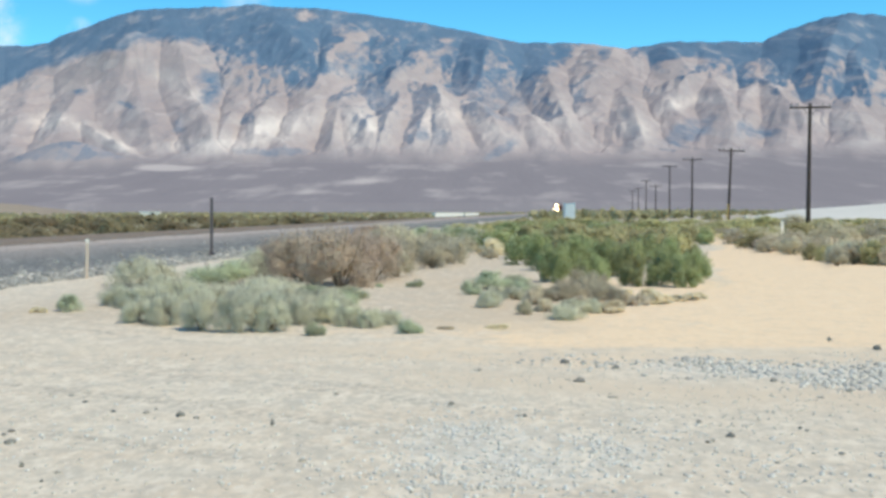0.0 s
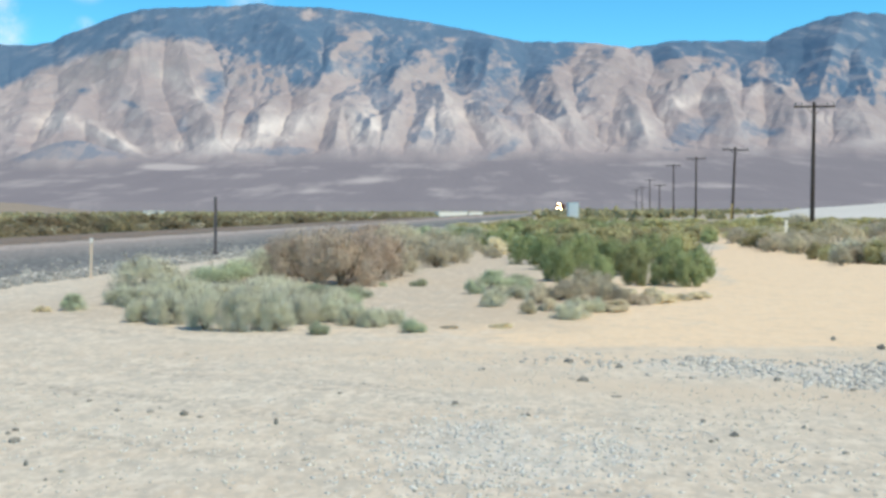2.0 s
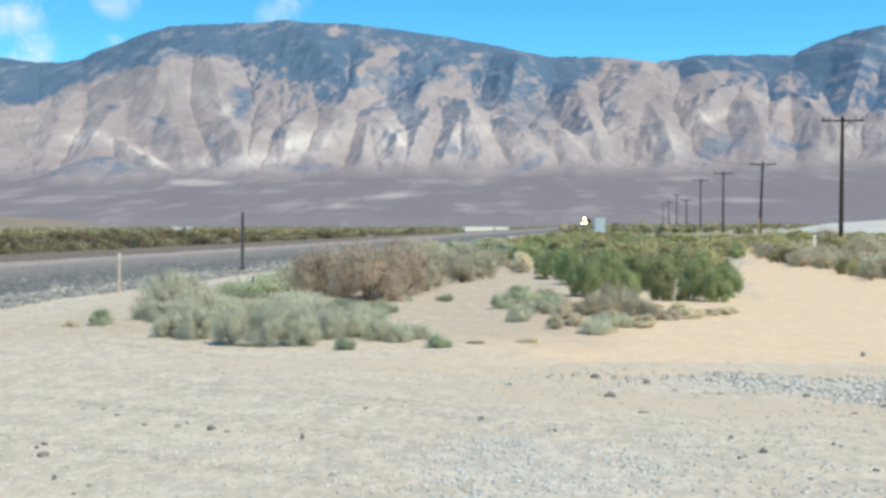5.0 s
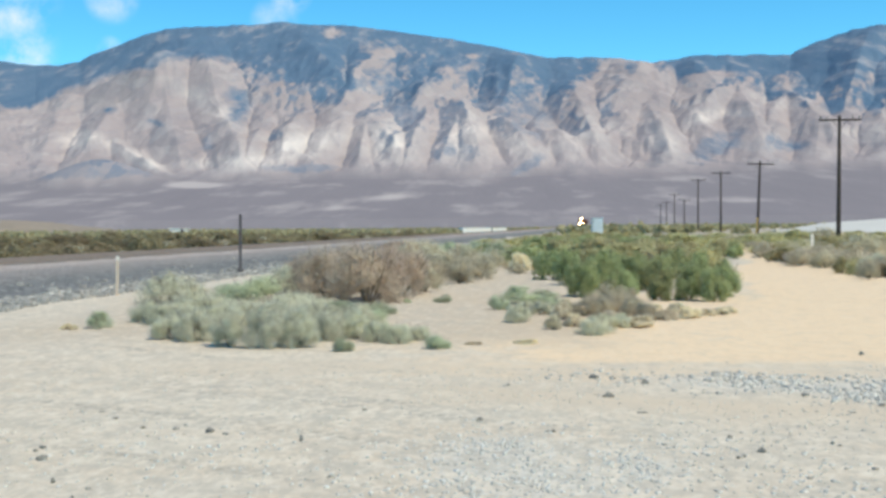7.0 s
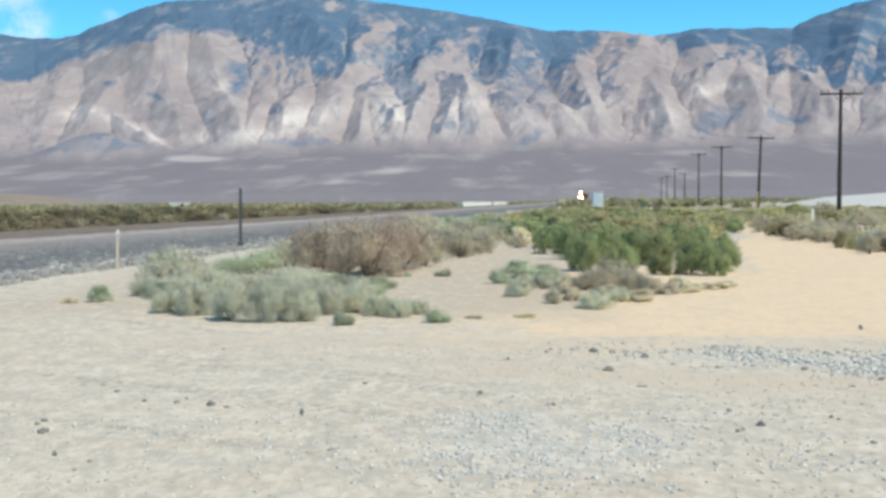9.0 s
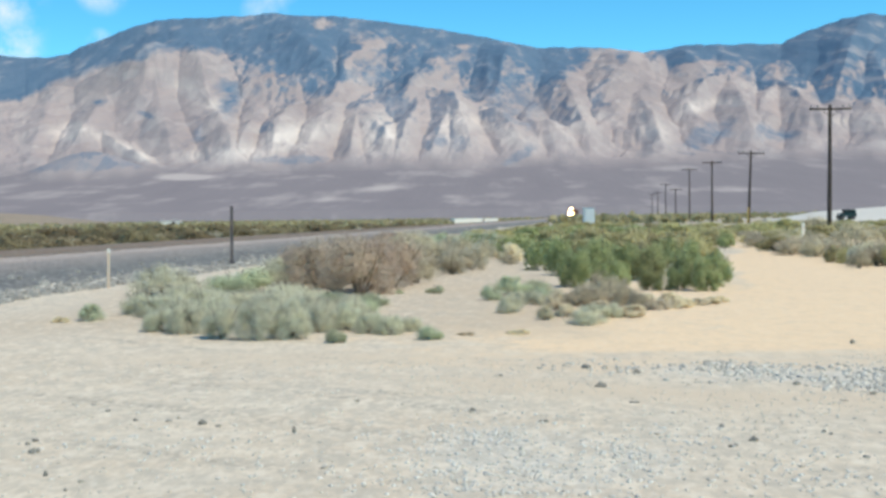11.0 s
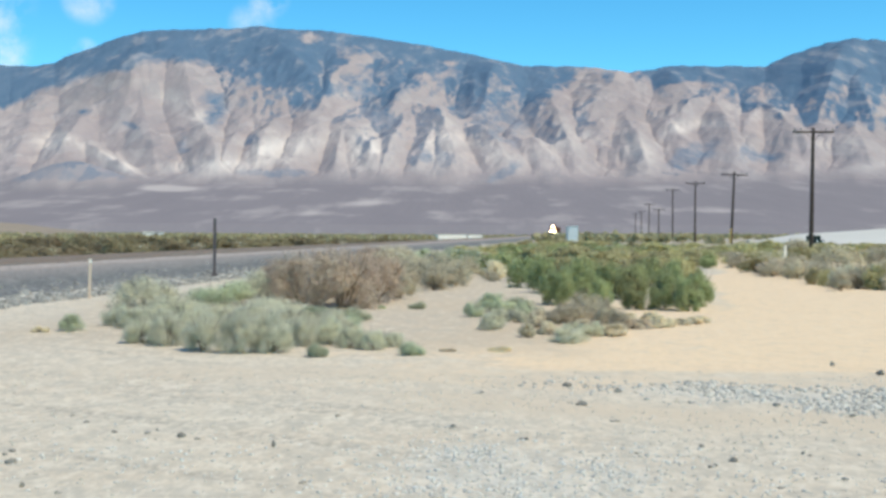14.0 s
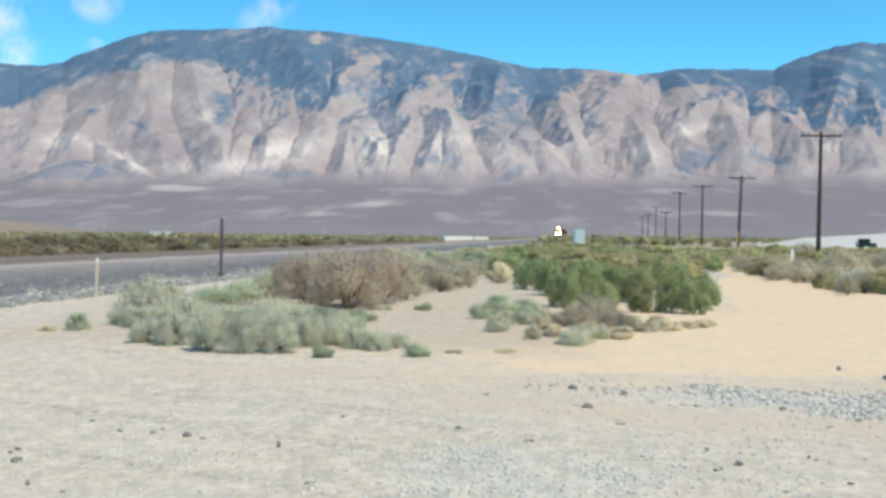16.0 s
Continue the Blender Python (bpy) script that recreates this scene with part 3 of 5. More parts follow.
    # right-hand hills
    for r in (rib(1100, 182, 1140, 258, 40, 20), rib(1253, 138, 1173, 186, 34, 22), rib(1173, 186, 1210, 215, 30, 14),
              rib(1253, 138, 1300, 240, 50, 20), rib(1342, 146, 1420, 220, 46, 20), rib(1342, 146, 1300, 215, 40, 16), rib(1400, 180, 1390, 262, 40, 14),
              rib(1480, 60, 1440, 170, 55, 20), rib(1510, 110, 1540, 180, 45, 18), rib(1500, 185, 1540, 258, 50, 15), rib(870, 90, 840, 170, 55, 20),
              rib(60, 175, 20, 250, 50, 15), rib(1170, 90, 1230, 140, 40, 14)):
        ribs = np.maximum(ribs, r)
    lift = lift + calm * (18 * spur + 6 * small - 11) + 1.15 * ribs * hold
    shoulder = np.exp(-(((p - 270) / 170) ** 2)) * np.exp(-((u - 0.60) / 0.085) ** 2)
    lift = lift + 36 * shoulder
    # small facets across the face
    fp, fa = p + 22 * fbm(p / 70, above0 / 50, 121, 2), above0 + 14 * fbm(p / 60, above0 / 45, 123, 2)
    facet = ridged(fp / 54 + fa / 70, fa / 38 - fp / 200, 125, 4, 0.55)
    lift = lift + calm * 5.5 * (facet - 0.3) * (1 - 0.6 * smooth(340 - p, 0, 60) * smooth(p, 60, 140))
    # rain-cut gullies
    ground = lift / f * y
    first = ground[rock].copy()
    worn = eroded(first + (3 * fbm(x[rock] / 60, y[rock] / 110, 57, 3) + 14 * fbm(x[rock] / 170, y[rock] / 330, 59, 2)) * hold[rock], 4.2, 7.0, 60, GULLY_CUT, 0.03)
    cutting = np.clip(worn - first, -90, 30)
    cutting = cutting - cutting.mean()
    ground[rock] = first + 0.42 * cutting * hold[rock] * (1 - 0.35 * smooth(p[rock], 1120, 1200))
    lift = ground * f / y
    gully = np.zeros_like(lift)
    gully[rock] = np.clip(-cutting / 12, -1, 1)
    knoll = np.exp(-(((p - 122) / 100) ** 2)) * np.exp(-((s - 0.262) / 0.026) ** 2)
    lift = lift + 47 * knoll
    lift = np.where(s > 1.0, top - (s - 1.0) * 1500, lift)
    lift = lift + smooth(u, 0.9, 1.0) * 2.0 * fbm(p / 16, u * 0, 61)
    z = EYE + lift / f * y
    # which way each slope leans: the sunlit side is bare, the other holds the haze-blue brush
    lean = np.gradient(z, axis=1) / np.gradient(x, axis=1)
    z[0] -= 12
    # how the cover changes with height and from hill to hill
    above = 372 - lift
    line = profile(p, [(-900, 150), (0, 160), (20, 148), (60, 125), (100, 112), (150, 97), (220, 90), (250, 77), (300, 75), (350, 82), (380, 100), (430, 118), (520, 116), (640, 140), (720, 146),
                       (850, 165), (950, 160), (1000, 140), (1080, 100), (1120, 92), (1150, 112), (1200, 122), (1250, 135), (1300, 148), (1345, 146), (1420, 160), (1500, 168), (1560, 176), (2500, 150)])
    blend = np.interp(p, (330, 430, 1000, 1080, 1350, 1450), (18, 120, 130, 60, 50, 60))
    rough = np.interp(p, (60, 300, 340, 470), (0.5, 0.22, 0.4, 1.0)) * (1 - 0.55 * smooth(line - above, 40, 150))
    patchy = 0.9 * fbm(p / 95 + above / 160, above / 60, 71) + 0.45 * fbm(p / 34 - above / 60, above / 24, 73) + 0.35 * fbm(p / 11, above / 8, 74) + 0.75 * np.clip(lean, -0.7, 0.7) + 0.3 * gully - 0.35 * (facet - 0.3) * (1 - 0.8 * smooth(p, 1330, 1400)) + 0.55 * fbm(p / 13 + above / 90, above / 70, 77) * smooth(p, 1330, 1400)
    # brush cover, which also lays the painted haze blue on the upper slopes
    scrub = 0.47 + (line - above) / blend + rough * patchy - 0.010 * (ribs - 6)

    # bare hills on both sides below the brush
    scrub = scrub - 0.4 * smooth(above - line, 4, 34) * np.maximum(smooth(p, 1090, 1180), smooth(-p, -400, -330))

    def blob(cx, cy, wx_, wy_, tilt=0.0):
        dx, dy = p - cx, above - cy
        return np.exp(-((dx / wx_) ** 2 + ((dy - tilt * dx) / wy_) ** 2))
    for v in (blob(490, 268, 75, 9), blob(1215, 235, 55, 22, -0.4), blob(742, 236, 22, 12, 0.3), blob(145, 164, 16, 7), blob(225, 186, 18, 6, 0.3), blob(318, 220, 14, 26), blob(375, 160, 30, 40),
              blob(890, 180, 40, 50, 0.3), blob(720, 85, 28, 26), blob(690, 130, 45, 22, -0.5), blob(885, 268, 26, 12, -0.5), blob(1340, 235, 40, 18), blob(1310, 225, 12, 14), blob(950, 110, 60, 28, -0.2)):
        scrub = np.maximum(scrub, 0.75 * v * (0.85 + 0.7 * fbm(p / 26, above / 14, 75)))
    scrub = np.maximum(scrub, 0.46 * smooth(knoll, 0.10, 0.5))
    for v in (blob(541, 30, 17, 12), blob(285, 38, 26, 8, -0.25), blob(1010, 120, 40, 26, -0.5), blob(785, 73, 20, 4), blob(1210, 112, 45, 5, -0.05), blob(1520, 50, 40, 18, -0.2), blob(1425, 118, 10, 24)):
        scrub = scrub - 0.9 * v
    # the cover thins out down the middle slopes
    scrub = np.minimum(scrub, 1 - 0.5 * smooth(above, 95, 190) * (1 - smooth(p, 1300, 1400)) * smooth(p, 300, 420))
    pale = 0.0 * p
    # pale cliffs; the tilted streak by the knoll is its sunlit flank painted light
    for v in (blob(470, 232, 85, 26, -0.2), blob(640, 225, 50, 36), blob(770, 218, 34, 36), 1.3 * blob(190, 248, 70, 11, 0.5), blob(80, 215, 30, 16),
              blob(340, 262, 80, 16), 0.6 * blob(330, 165, 60, 20, 0.5), 0.6 * blob(850, 225, 50, 26, 0.6), 0.45 * blob(980, 215, 60, 36), 1.1 * blob(1205, 182, 40, 12, -0.15), 0.6 * blob(1345, 155, 60, 14),
              0.6 * blob(1310, 225, 30, 20), 0.6 * blob(1120, 225, 36, 30, 0.4), 0.6 * blob(1470, 215, 40, 14), 0.4 * blob(580, 120, 40, 14, 0.8)):
        pale = pale + 0.8 * v
    # lean term paints shade: less pale on slopes turned from the sun
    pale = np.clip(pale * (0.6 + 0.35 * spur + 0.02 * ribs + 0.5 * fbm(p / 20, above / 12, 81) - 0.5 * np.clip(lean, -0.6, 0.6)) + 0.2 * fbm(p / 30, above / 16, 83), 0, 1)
    streak = 0.25 + 0.0 * p
    for v in (blob(640, 322, 80, 5, -0.05), blob(290, 298, 40, 5), blob(550, 340, 40, 4), blob(880, 350, 90, 4), blob(1130, 292, 50, 6),
              blob(1540, 250, 60, 8, -0.1), blob(1250, 330, 80, 4)):
        streak = streak + 0.3 * v
    streak = streak + 1.2 * blob(300, 298, 34, 4) + 0.22 * fbm(p / 110, above / 7, 91) * smooth(above, 285, 300)
    fan = 1 - smooth(lift - foot + 14 * fbm(p / 45, u * 3, 95), -12, 26)
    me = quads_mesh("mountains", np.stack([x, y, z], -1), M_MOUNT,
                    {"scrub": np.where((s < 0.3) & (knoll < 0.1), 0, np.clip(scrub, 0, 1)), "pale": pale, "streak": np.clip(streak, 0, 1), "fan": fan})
    tagged(new("backdrop_mountains", me), "bare tan and hazy blue-grey desert mountain range", "mountains", kind="structure")


def build_rise():
    """A low bare rise far out beyond the track."""
    xs, ys = np.linspace(-480, -100, 90), np.linspace(560, 820, 50)
    x, y = np.meshgrid(xs, ys)
    z = -4 + 11.0 * np.exp(-((x + 285) / 75) ** 2 - ((y - 690) / 70) ** 2) + 1.2 * fbm(x / 30, y / 30, 101)
    me = quads_mesh("rise", np.stack([x, y, z], -1), M_RISE)
    tagged(new("backdrop_rise", me), "low bare tan rise on the plain", "hill", kind="structure")


build_ground()
build_mountains()
build_rise()


# ---------------------------------------------------------------- shrubs
def leaf_mesh(name, seed, count, clumps, size, mat, upright=0.5, flat=1.0, low=0.05):
    """A dome one metre across and one high, made of small leaves in clumps."""
    g = np.random.default_rng(seed)
    th, ph = g.uniform(0, 2 * np.pi, clumps), np.arccos(g.uniform(0.0, 1.0, clumps))
    rad = g.uniform(0.24, 0.44, clumps)
    cen = np.stack([rad * np.sin(ph) * np.cos(th), rad * np.sin(ph) * np.sin(th), 0.06 + 0.66 * np.cos(ph) ** 0.6 * g.uniform(0.5, 1.0, clumps)], 1)
    cr = g.uniform(0.10, 0.20, clumps)
    k = g.integers(0, clumps, count)
    v = g.normal(size=(count, 3))
    v /= np.linalg.norm(v, axis=1)[:, None]
    p = cen[k] + v * (cr[k] * (0.35 + 0.95 * g.random(count) ** 0.8))[:, None]
    p[:, 2] = np.maximum(np.abs(p[:, 2]), low * g.uniform(0.2, 1, count))
    p[:, 2] = np.where(p[:, 2] > 0.92, 0.92 - (p[:, 2] - 0.92), p[:, 2])
    dome = p - np.array([0, 0, 0.25])
    dome /= np.linalg.norm(dome, axis=1)[:, None] + 1e-6
    face = v + 0.7 * dome + np.array([0, 0, 0.25]) + 0.55 * g.normal(size=(count, 3))
    face /= np.linalg.norm(face, axis=1)[:, None]
    d = v * (1 - upright) + np.array([0, 0, upright]) + 0.45 * g.normal(size=(count, 3))
    d -= face * np.sum(d * face, axis=1)[:, None]
    d /= np.linalg.norm(d, axis=1)[:, None] + 1e-6
    w = np.cross(face, d)
    ln = size * g.uniform(0.6, 1.5, count)[:, None]
    wd = ln * 0.28 * flat
    verts = np.stack([p - d * ln * 0.5, p + w * wd, p + d * ln, p - w * wd], 1).reshape(-1, 3)
    me = bpy.data.meshes.new(name)
    n = count
    me.vertices.add(4 * n)
    me.vertices.foreach_set("co", verts.reshape(-1).astype(np.float32))
    me.loops.add(4 * n)
    me.loops.foreach_set("vertex_index", np.arange(4 * n, dtype=np.int32))
    me.polygons.add(n)
    me.polygons.foreach_set("loop_start", np.arange(0, 4 * n, 4, dtype=np.int32))
    me.update(calc_edges=True)
    me.materials.append(mat)
    return me


def twig_mesh(name, seed, count, reach=0.42):
    g = random.Random(seed)
    bm = blank()
    for _ in range(count):
        a, t = g.uniform(0, 6.28), g.uniform(0.15, 1.0)
        mid = (0.2 * t * math.cos(a), 0.2 * t * math.sin(a), g.uniform(0.15, 0.3))
        end = (reach * t * math.cos(a + 0.3), reach * t * math.sin(a + 0.3), g.uniform(0.4, 0.8))
        rod(bm, (0.02 * math.cos(a), 0.02 * math.sin(a), -0.03), mid, 0.012, 0.008, 4)
        rod(bm, mid, end, 0.008, 0.003, 4)
    me = bpy.data.meshes.new(name)
    bm.to_mesh(me)
    bm.free()
    me.materials.append(M_TWIG)
    return me


KINDS = {   # leaves, clumps, leaf size, material, how upright, breadth, label, category
    "sage": (19000, 34, 0.026, M_SAGE, 0.6, 0.6, "pale grey-green sage shrub on gravelly sand", "sagebrush"),
    "mint": (16000, 26, 0.026, M_MINT, 0.6, 0.6, "small rounded blue-green rabbitbrush on pale sand", "rabbitbrush"),
    "dry": (18000, 36, 0.034, M_DRY, 0.5, 0.35, "dead brown twiggy shrub among pale sage", "dry shrub"),
    "greybrown": (10000, 34, 0.040, M_GREYBR, 0.55, 0.4, "half-dry grey-brown desert shrub on sand", "desert shrub"),
    "straw": (6500, 18, 0.070, M_STRAW, 0.75, 0.4, "straw-coloured dry grass tuft on sand", "dry grass"),
    "creosote": (18000, 26, 0.027, M_CREO, 0.55, 0.8, "dark green creosote bush beside a sandy trail", "creosote bush"),
    "field": (2600, 26, 0.07, M_GREYBR, 0.55, 0.55, "half-dry grey-brown scrub bush on the open plain", "scrub bush"),
    "salt": (2600, 22, 0.07, M_SALT, 0.55, 0.7, "brown-olive saltbush on the plain beyond the track", "saltbush"),
    "olive": (3000, 20, 0.065, M_OLIVE, 0.55, 0.7, "olive desert scrub bush on the open plain", "scrub bush"),
}
NAMES = {"sage": "sage_shrub", "mint": "rabbitbrush", "dry": "dry_shrub", "greybrown": "desert_shrub",
         "straw": "grass_tuft", "creosote": "creosote_bush", "field": "scrub_bush", "salt": "saltbush", "olive": "scrub_bush"}
STOCK = {}
pick = random.Random(12)


def shrub(kind, x, y, w, h, group="", label=""):
    """One shrub w wide and h high, standing at x, y."""
    variants = 3 if kind in ("sage", "creosote", "dry", "olive") else 2
    v = pick.randrange(variants)
    # shrubs farther out have fewer, larger leaves
    tier = 0 if y < 23 else 1 if y < 34 else 2 if y < 70 else 3
    if (kind, v, tier) not in STOCK:
        n, clumps, size, mat, upright, flat, _, _ = KINDS[kind]
        share = min(1.0, max((1.0, 0.45, 0.16, 0.1)[tier], 1500 / n))
        seed = 100 + 10 * list(KINDS).index(kind) + v
        STOCK[kind, v, tier] = (leaf_mesh("foliage", seed, int(n * share), clumps, size * share ** -0.45, mat, upright, flat), twig_mesh("stem", seed, (16, 12, 6, 4)[tier]))
    leaves, twigs = STOCK[kind, v, tier]
    root = new(NAMES[kind])
    for name, me in (("foliage", leaves), ("stem", twigs)):
        ob = new(name, me)
        ob.parent = root
    root.matrix_basis = pose(x, y, one(x, y) - 0.02, pick.uniform(-6, 6), pick.uniform(-6, 6), pick.uniform(0, 360))
    root.scale = (w, w * pick.uniform(0.85, 1.1), h * 1.08)
    return tagged(root, label or KINDS[kind][6], KINDS[kind][7], group or KINDS[kind][7] + " around the trail")


shrub("greybrown", 1.98, 20.46, 0.57, 0.38)
shrub("greybrown", 2.27, 20.60, 0.61, 0.41)
shrub("greybrown", 2.64, 21.09, 0.52, 0.47)
shrub("greybrown", 3.04, 22.80, 0.49, 0.48)
shrub("straw", 2.27, 19.26, 0.47, 0.24)
shrub("greybrown", 1.72, 21.35, 0.48, 0.34)
shrub("straw", 1.62, 18.49, 0.39, 0.26)
shrub("sage", 2.03, 18.15, 0.58, 0.33)
shrub("mint", 1.56, 22.51, 0.54, 0.36)
shrub("sage", 1.02, 21.36, 0.52, 0.32)
shrub("straw", 3.17, 20.42, 0.64, 0.28)
shrub("straw", 3.67, 20.04, 0.55, 0.23)
shrub("straw", 4.36, 20.80, 0.58, 0.16)
shrub("creosote", 3.85, 32.42, 1.04, 1.19)
shrub("creosote", 3.35, 26.08, 0.84, 0.79)
shrub("creosote", 2.59, 30.89, 0.91, 1.21)
shrub("creosote", 4.49, 28.27, 0.84, 0.93)
shrub("creosote", 6.13, 28.24, 0.70, 0.91)
shrub("creosote", 2.35, 37.80, 0.71, 0.92)
shrub("olive", 4.48, 42.93, 1.84, 1.42)
shrub("olive", 6.61, 43.99, 1.65, 1.37)
shrub("olive", 7.61, 41.85, 1.79, 1.26)
shrub("olive", 7.99, 38.82, 1.25, 0.98)
shrub("olive", 3.40, 45.77, 1.60, 1.36)
shrub("greybrown", 12.40, 44.45, 1.19, 0.78)
shrub("olive", 11.91, 37.79, 0.65, 0.80)
shrub("greybrown", 11.24, 33.28, 0.68, 0.74)
shrub("olive", 12.83, 35.53, 1.18, 0.79)
shrub("greybrown", 12.51, 41.67, 1.12, 0.80)
shrub("creosote", 11.60, 51.96, 0.90, 0.84)
shrub("creosote", 2.20, 79.00, 0.65, 0.75)
# added stand-in: a low dark bush for an unidentified dark bar among the shrubs
shrub("salt", 13.60, 72.00, 1.60, 0.50)
shrub("greybrown", -1.61, 32.15, 1.20, 0.89)
shrub("greybrown", -0.31, 31.76, 0.87, 0.89)
shrub("greybrown", 0.29, 34.69, 0.79, 0.96)
shrub("mint", 0.84, 69.62, 2.42, 0.82)
shrub("straw", 1.94, 48.93, 0.93, 0.63)
shrub("greybrown", 1.52, 37.80, 0.68, 0.45)
shrub("mint", -1.36, 47.60, 1.16, 0.94)
shrub("greybrown", -1.06, 37.04, 0.98, 0.81)
shrub("mint", 0.53, 22.19, 0.45, 0.38)
shrub("mint", 0.99, 23.88, 0.92, 0.46)
shrub("mint", 1.53, 24.57, 0.87, 0.37)
shrub("sage", 0.76, 19.16, 0.50, 0.40)
shrub("sage", 1.26, 20.81, 0.47, 0.36)
shrub("straw", 1.53, 19.70, 0.43, 0.36)
shrub("greybrown", 1.25, 17.88, 0.33, 0.31)
shrub("greybrown", 2.22, 20.80, 0.89, 0.46)
shrub("greybrown", 2.59, 21.69, 0.73, 0.61)
shrub("greybrown", 3.06, 26.03, 0.63, 0.48)
shrub("sage", 1.83, 17.24, 0.67, 0.33)
shrub("sage", 2.34, 18.38, 0.34, 0.31)
shrub("greybrown", 2.82, 20.31, 0.46, 0.48)
shrub("greybrown", 2.96, 19.81, 0.40, 0.44)
shrub("straw", 2.67, 18.51, 0.65, 0.23)
shrub("straw", 3.24, 19.68, 0.52, 0.22)
shrub("straw", 3.71, 21.03, 0.45, 0.25)
shrub("straw", 3.85, 20.40, 0.48, 0.18)
shrub("straw", 4.17, 20.65, 0.51, 0.15)
shrub("straw", 4.65, 21.29, 0.41, 0.15)
shrub("creosote", 2.47, 34.08, 1.15, 1.12)
shrub("creosote", 2.51, 26.07, 0.82, 1.20)
shrub("creosote", 3.20, 28.32, 1.01, 1.24)
shrub("creosote", 4.01, 29.03, 0.95, 1.10)
shrub("creosote", 4.77, 31.00, 1.36, 1.13)
shrub("creosote", 4.05, 24.85, 0.57, 0.64)
shrub("creosote", 4.62, 24.90, 0.75, 0.97)
shrub("creosote", 5.02, 24.37, 0.80, 0.85)
shrub("creosote", 5.60, 26.08, 0.85, 0.93)
shrub("creosote", 6.17, 31.45, 0.86, 1.06)
shrub("creosote", 5.98, 34.04, 1.03, 1.14)
shrub("creosote", 13.77, 61.59, 1.12, 0.82)
shrub("sage", -4.29, 16.63, 0.63, 0.49)
shrub("sage", -3.85, 16.31, 0.59, 0.57)
shrub("sage", -3.25, 15.64, 0.65, 0.69)
shrub("sage", -2.70, 15.34, 0.57, 0.70)
shrub("sage", -2.29, 15.42, 0.62, 0.68)
shrub("sage", -2.00, 16.30, 0.56, 0.62)
shrub("sage", -1.65, 16.63, 0.59, 0.52)
shrub("sage", -1.31, 16.11, 0.45, 0.47)
shrub("sage", -4.33, 17.82, 0.78, 0.51)
shrub("sage", -3.90, 18.20, 0.80, 0.53)
shrub("sage", -3.02, 18.20, 0.80, 0.54)
shrub("sage", -2.42, 18.63, 0.90, 0.50)
shrub("sage", -1.87, 19.03, 0.84, 0.44)
shrub("mint", -1.67, 19.33, 0.74, 0.34)
shrub("mint", -5.97, 18.60, 0.49, 0.34)
shrub("sage", -5.51, 19.70, 0.65, 0.50)
shrub("sage", -6.41, 25.08, 1.73, 0.77)
shrub("mint", -1.64, 14.91, 0.33, 0.27)
shrub("mint", -0.46, 15.33, 0.44, 0.27)
shrub("sage", -0.99, 15.92, 0.44, 0.40)
shrub("mint", -4.93, 25.60, 1.75, 0.70)
shrub("sage", -4.45, 27.59, 1.07, 0.83)
shrub("sage", -3.27, 19.14, 1.83, 0.54)
shrub("sage", -4.32, 19.70, 1.47, 0.52)
shrub("mint", -2.13, 19.70, 1.24, 0.40)
shrub("dry", -3.18, 25.86, 1.44, 1.45)
shrub("dry", -2.16, 24.34, 1.59, 1.49)
shrub("dry", -1.59, 26.48, 1.34, 1.50)
shrub("greybrown", -1.11, 28.05, 0.98, 0.81)
shrub("dry", -3.49, 33.78, 1.80, 1.04)
shrub("dry", -4.50, 30.65, 1.04, 1.07)
shrub("greybrown", -1.28, 41.38, 1.44, 1.20)
shrub("greybrown", -0.14, 33.10, 1.18, 0.83)
shrub("greybrown", 0.32, 36.78, 1.10, 0.82)
shrub("mint", 1.13, 48.68, 1.47, 1.04)
shrub("greybrown", -2.21, 48.68, 2.24, 1.18)
shrub("mint", -0.58, 24.34, 0.40, 0.24)
shrub("mint", -1.32, 24.34, 0.21, 0.14)
shrub("straw", 1.66, 40.87, 1.04, 0.70)
shrub("mint", -0.99, 52.55, 1.52, 1.02)
shrub("creosote", 5.08, 48.68, 2.59, 1.18)
shrub("creosote", 8.17, 57.08, 3.31, 1.27)
shrub("olive", 10.37, 57.08, 3.31, 1.27)
shrub("creosote", 3.20, 57.08, 1.66, 1.21)
shrub("creosote", 5.31, 62.46, 2.72, 1.03)
shrub("olive", 11.63, 55.17, 1.87, 1.17)
shrub("creosote", 14.25, 63.66, 0.92, 0.80)
shrub("greybrown", 13.55, 48.68, 1.74, 1.04)
shrub("olive", 14.29, 55.17, 1.71, 0.96)
shrub("greybrown", 15.16, 50.93, 1.58, 0.94)
shrub("greybrown", 12.84, 39.88, 1.20, 0.93)
shrub("sage", 12.15, 35.60, 1.27, 0.96)
shrub("greybrown", 13.72, 38.05, 1.36, 0.88)
shrub("olive", 19.20, 62.46, 2.54, 1.21)
shrub("greybrown", 19.20, 57.08, 2.87, 1.27)
shrub("greybrown", 21.19, 57.08, 2.04, 1.27)
shrub("olive", 21.73, 87.12, 3.03, 1.26)
shrub("olive", 25.16, 91.96, 3.11, 1.33)
shrub("greybrown", 29.22, 97.36, 3.29, 1.41)
shrub("olive", 29.82, 91.96, 3.56, 1.16)
shrub("olive", 32.04, 91.96, 3.56, 1.07)
shrub("olive", 34.58, 91.96, 3.56, 1.07)
shrub("straw", 12.83, 33.78, 0.82, 0.59)
shrub("greybrown", 14.51, 36.78, 1.42, 0.89)
shrub("greybrown", 13.98, 33.78, 1.31, 0.82)
shrub("sage", -4.94, 19.14, 0.92, 0.52)
shrub("sage", -5.23, 22.37, 1.31, 0.51)
shrub("sage", -3.18, 21.64, 1.50, 0.54)
shrub("mint", -1.76, 20.95, 0.91, 0.34)
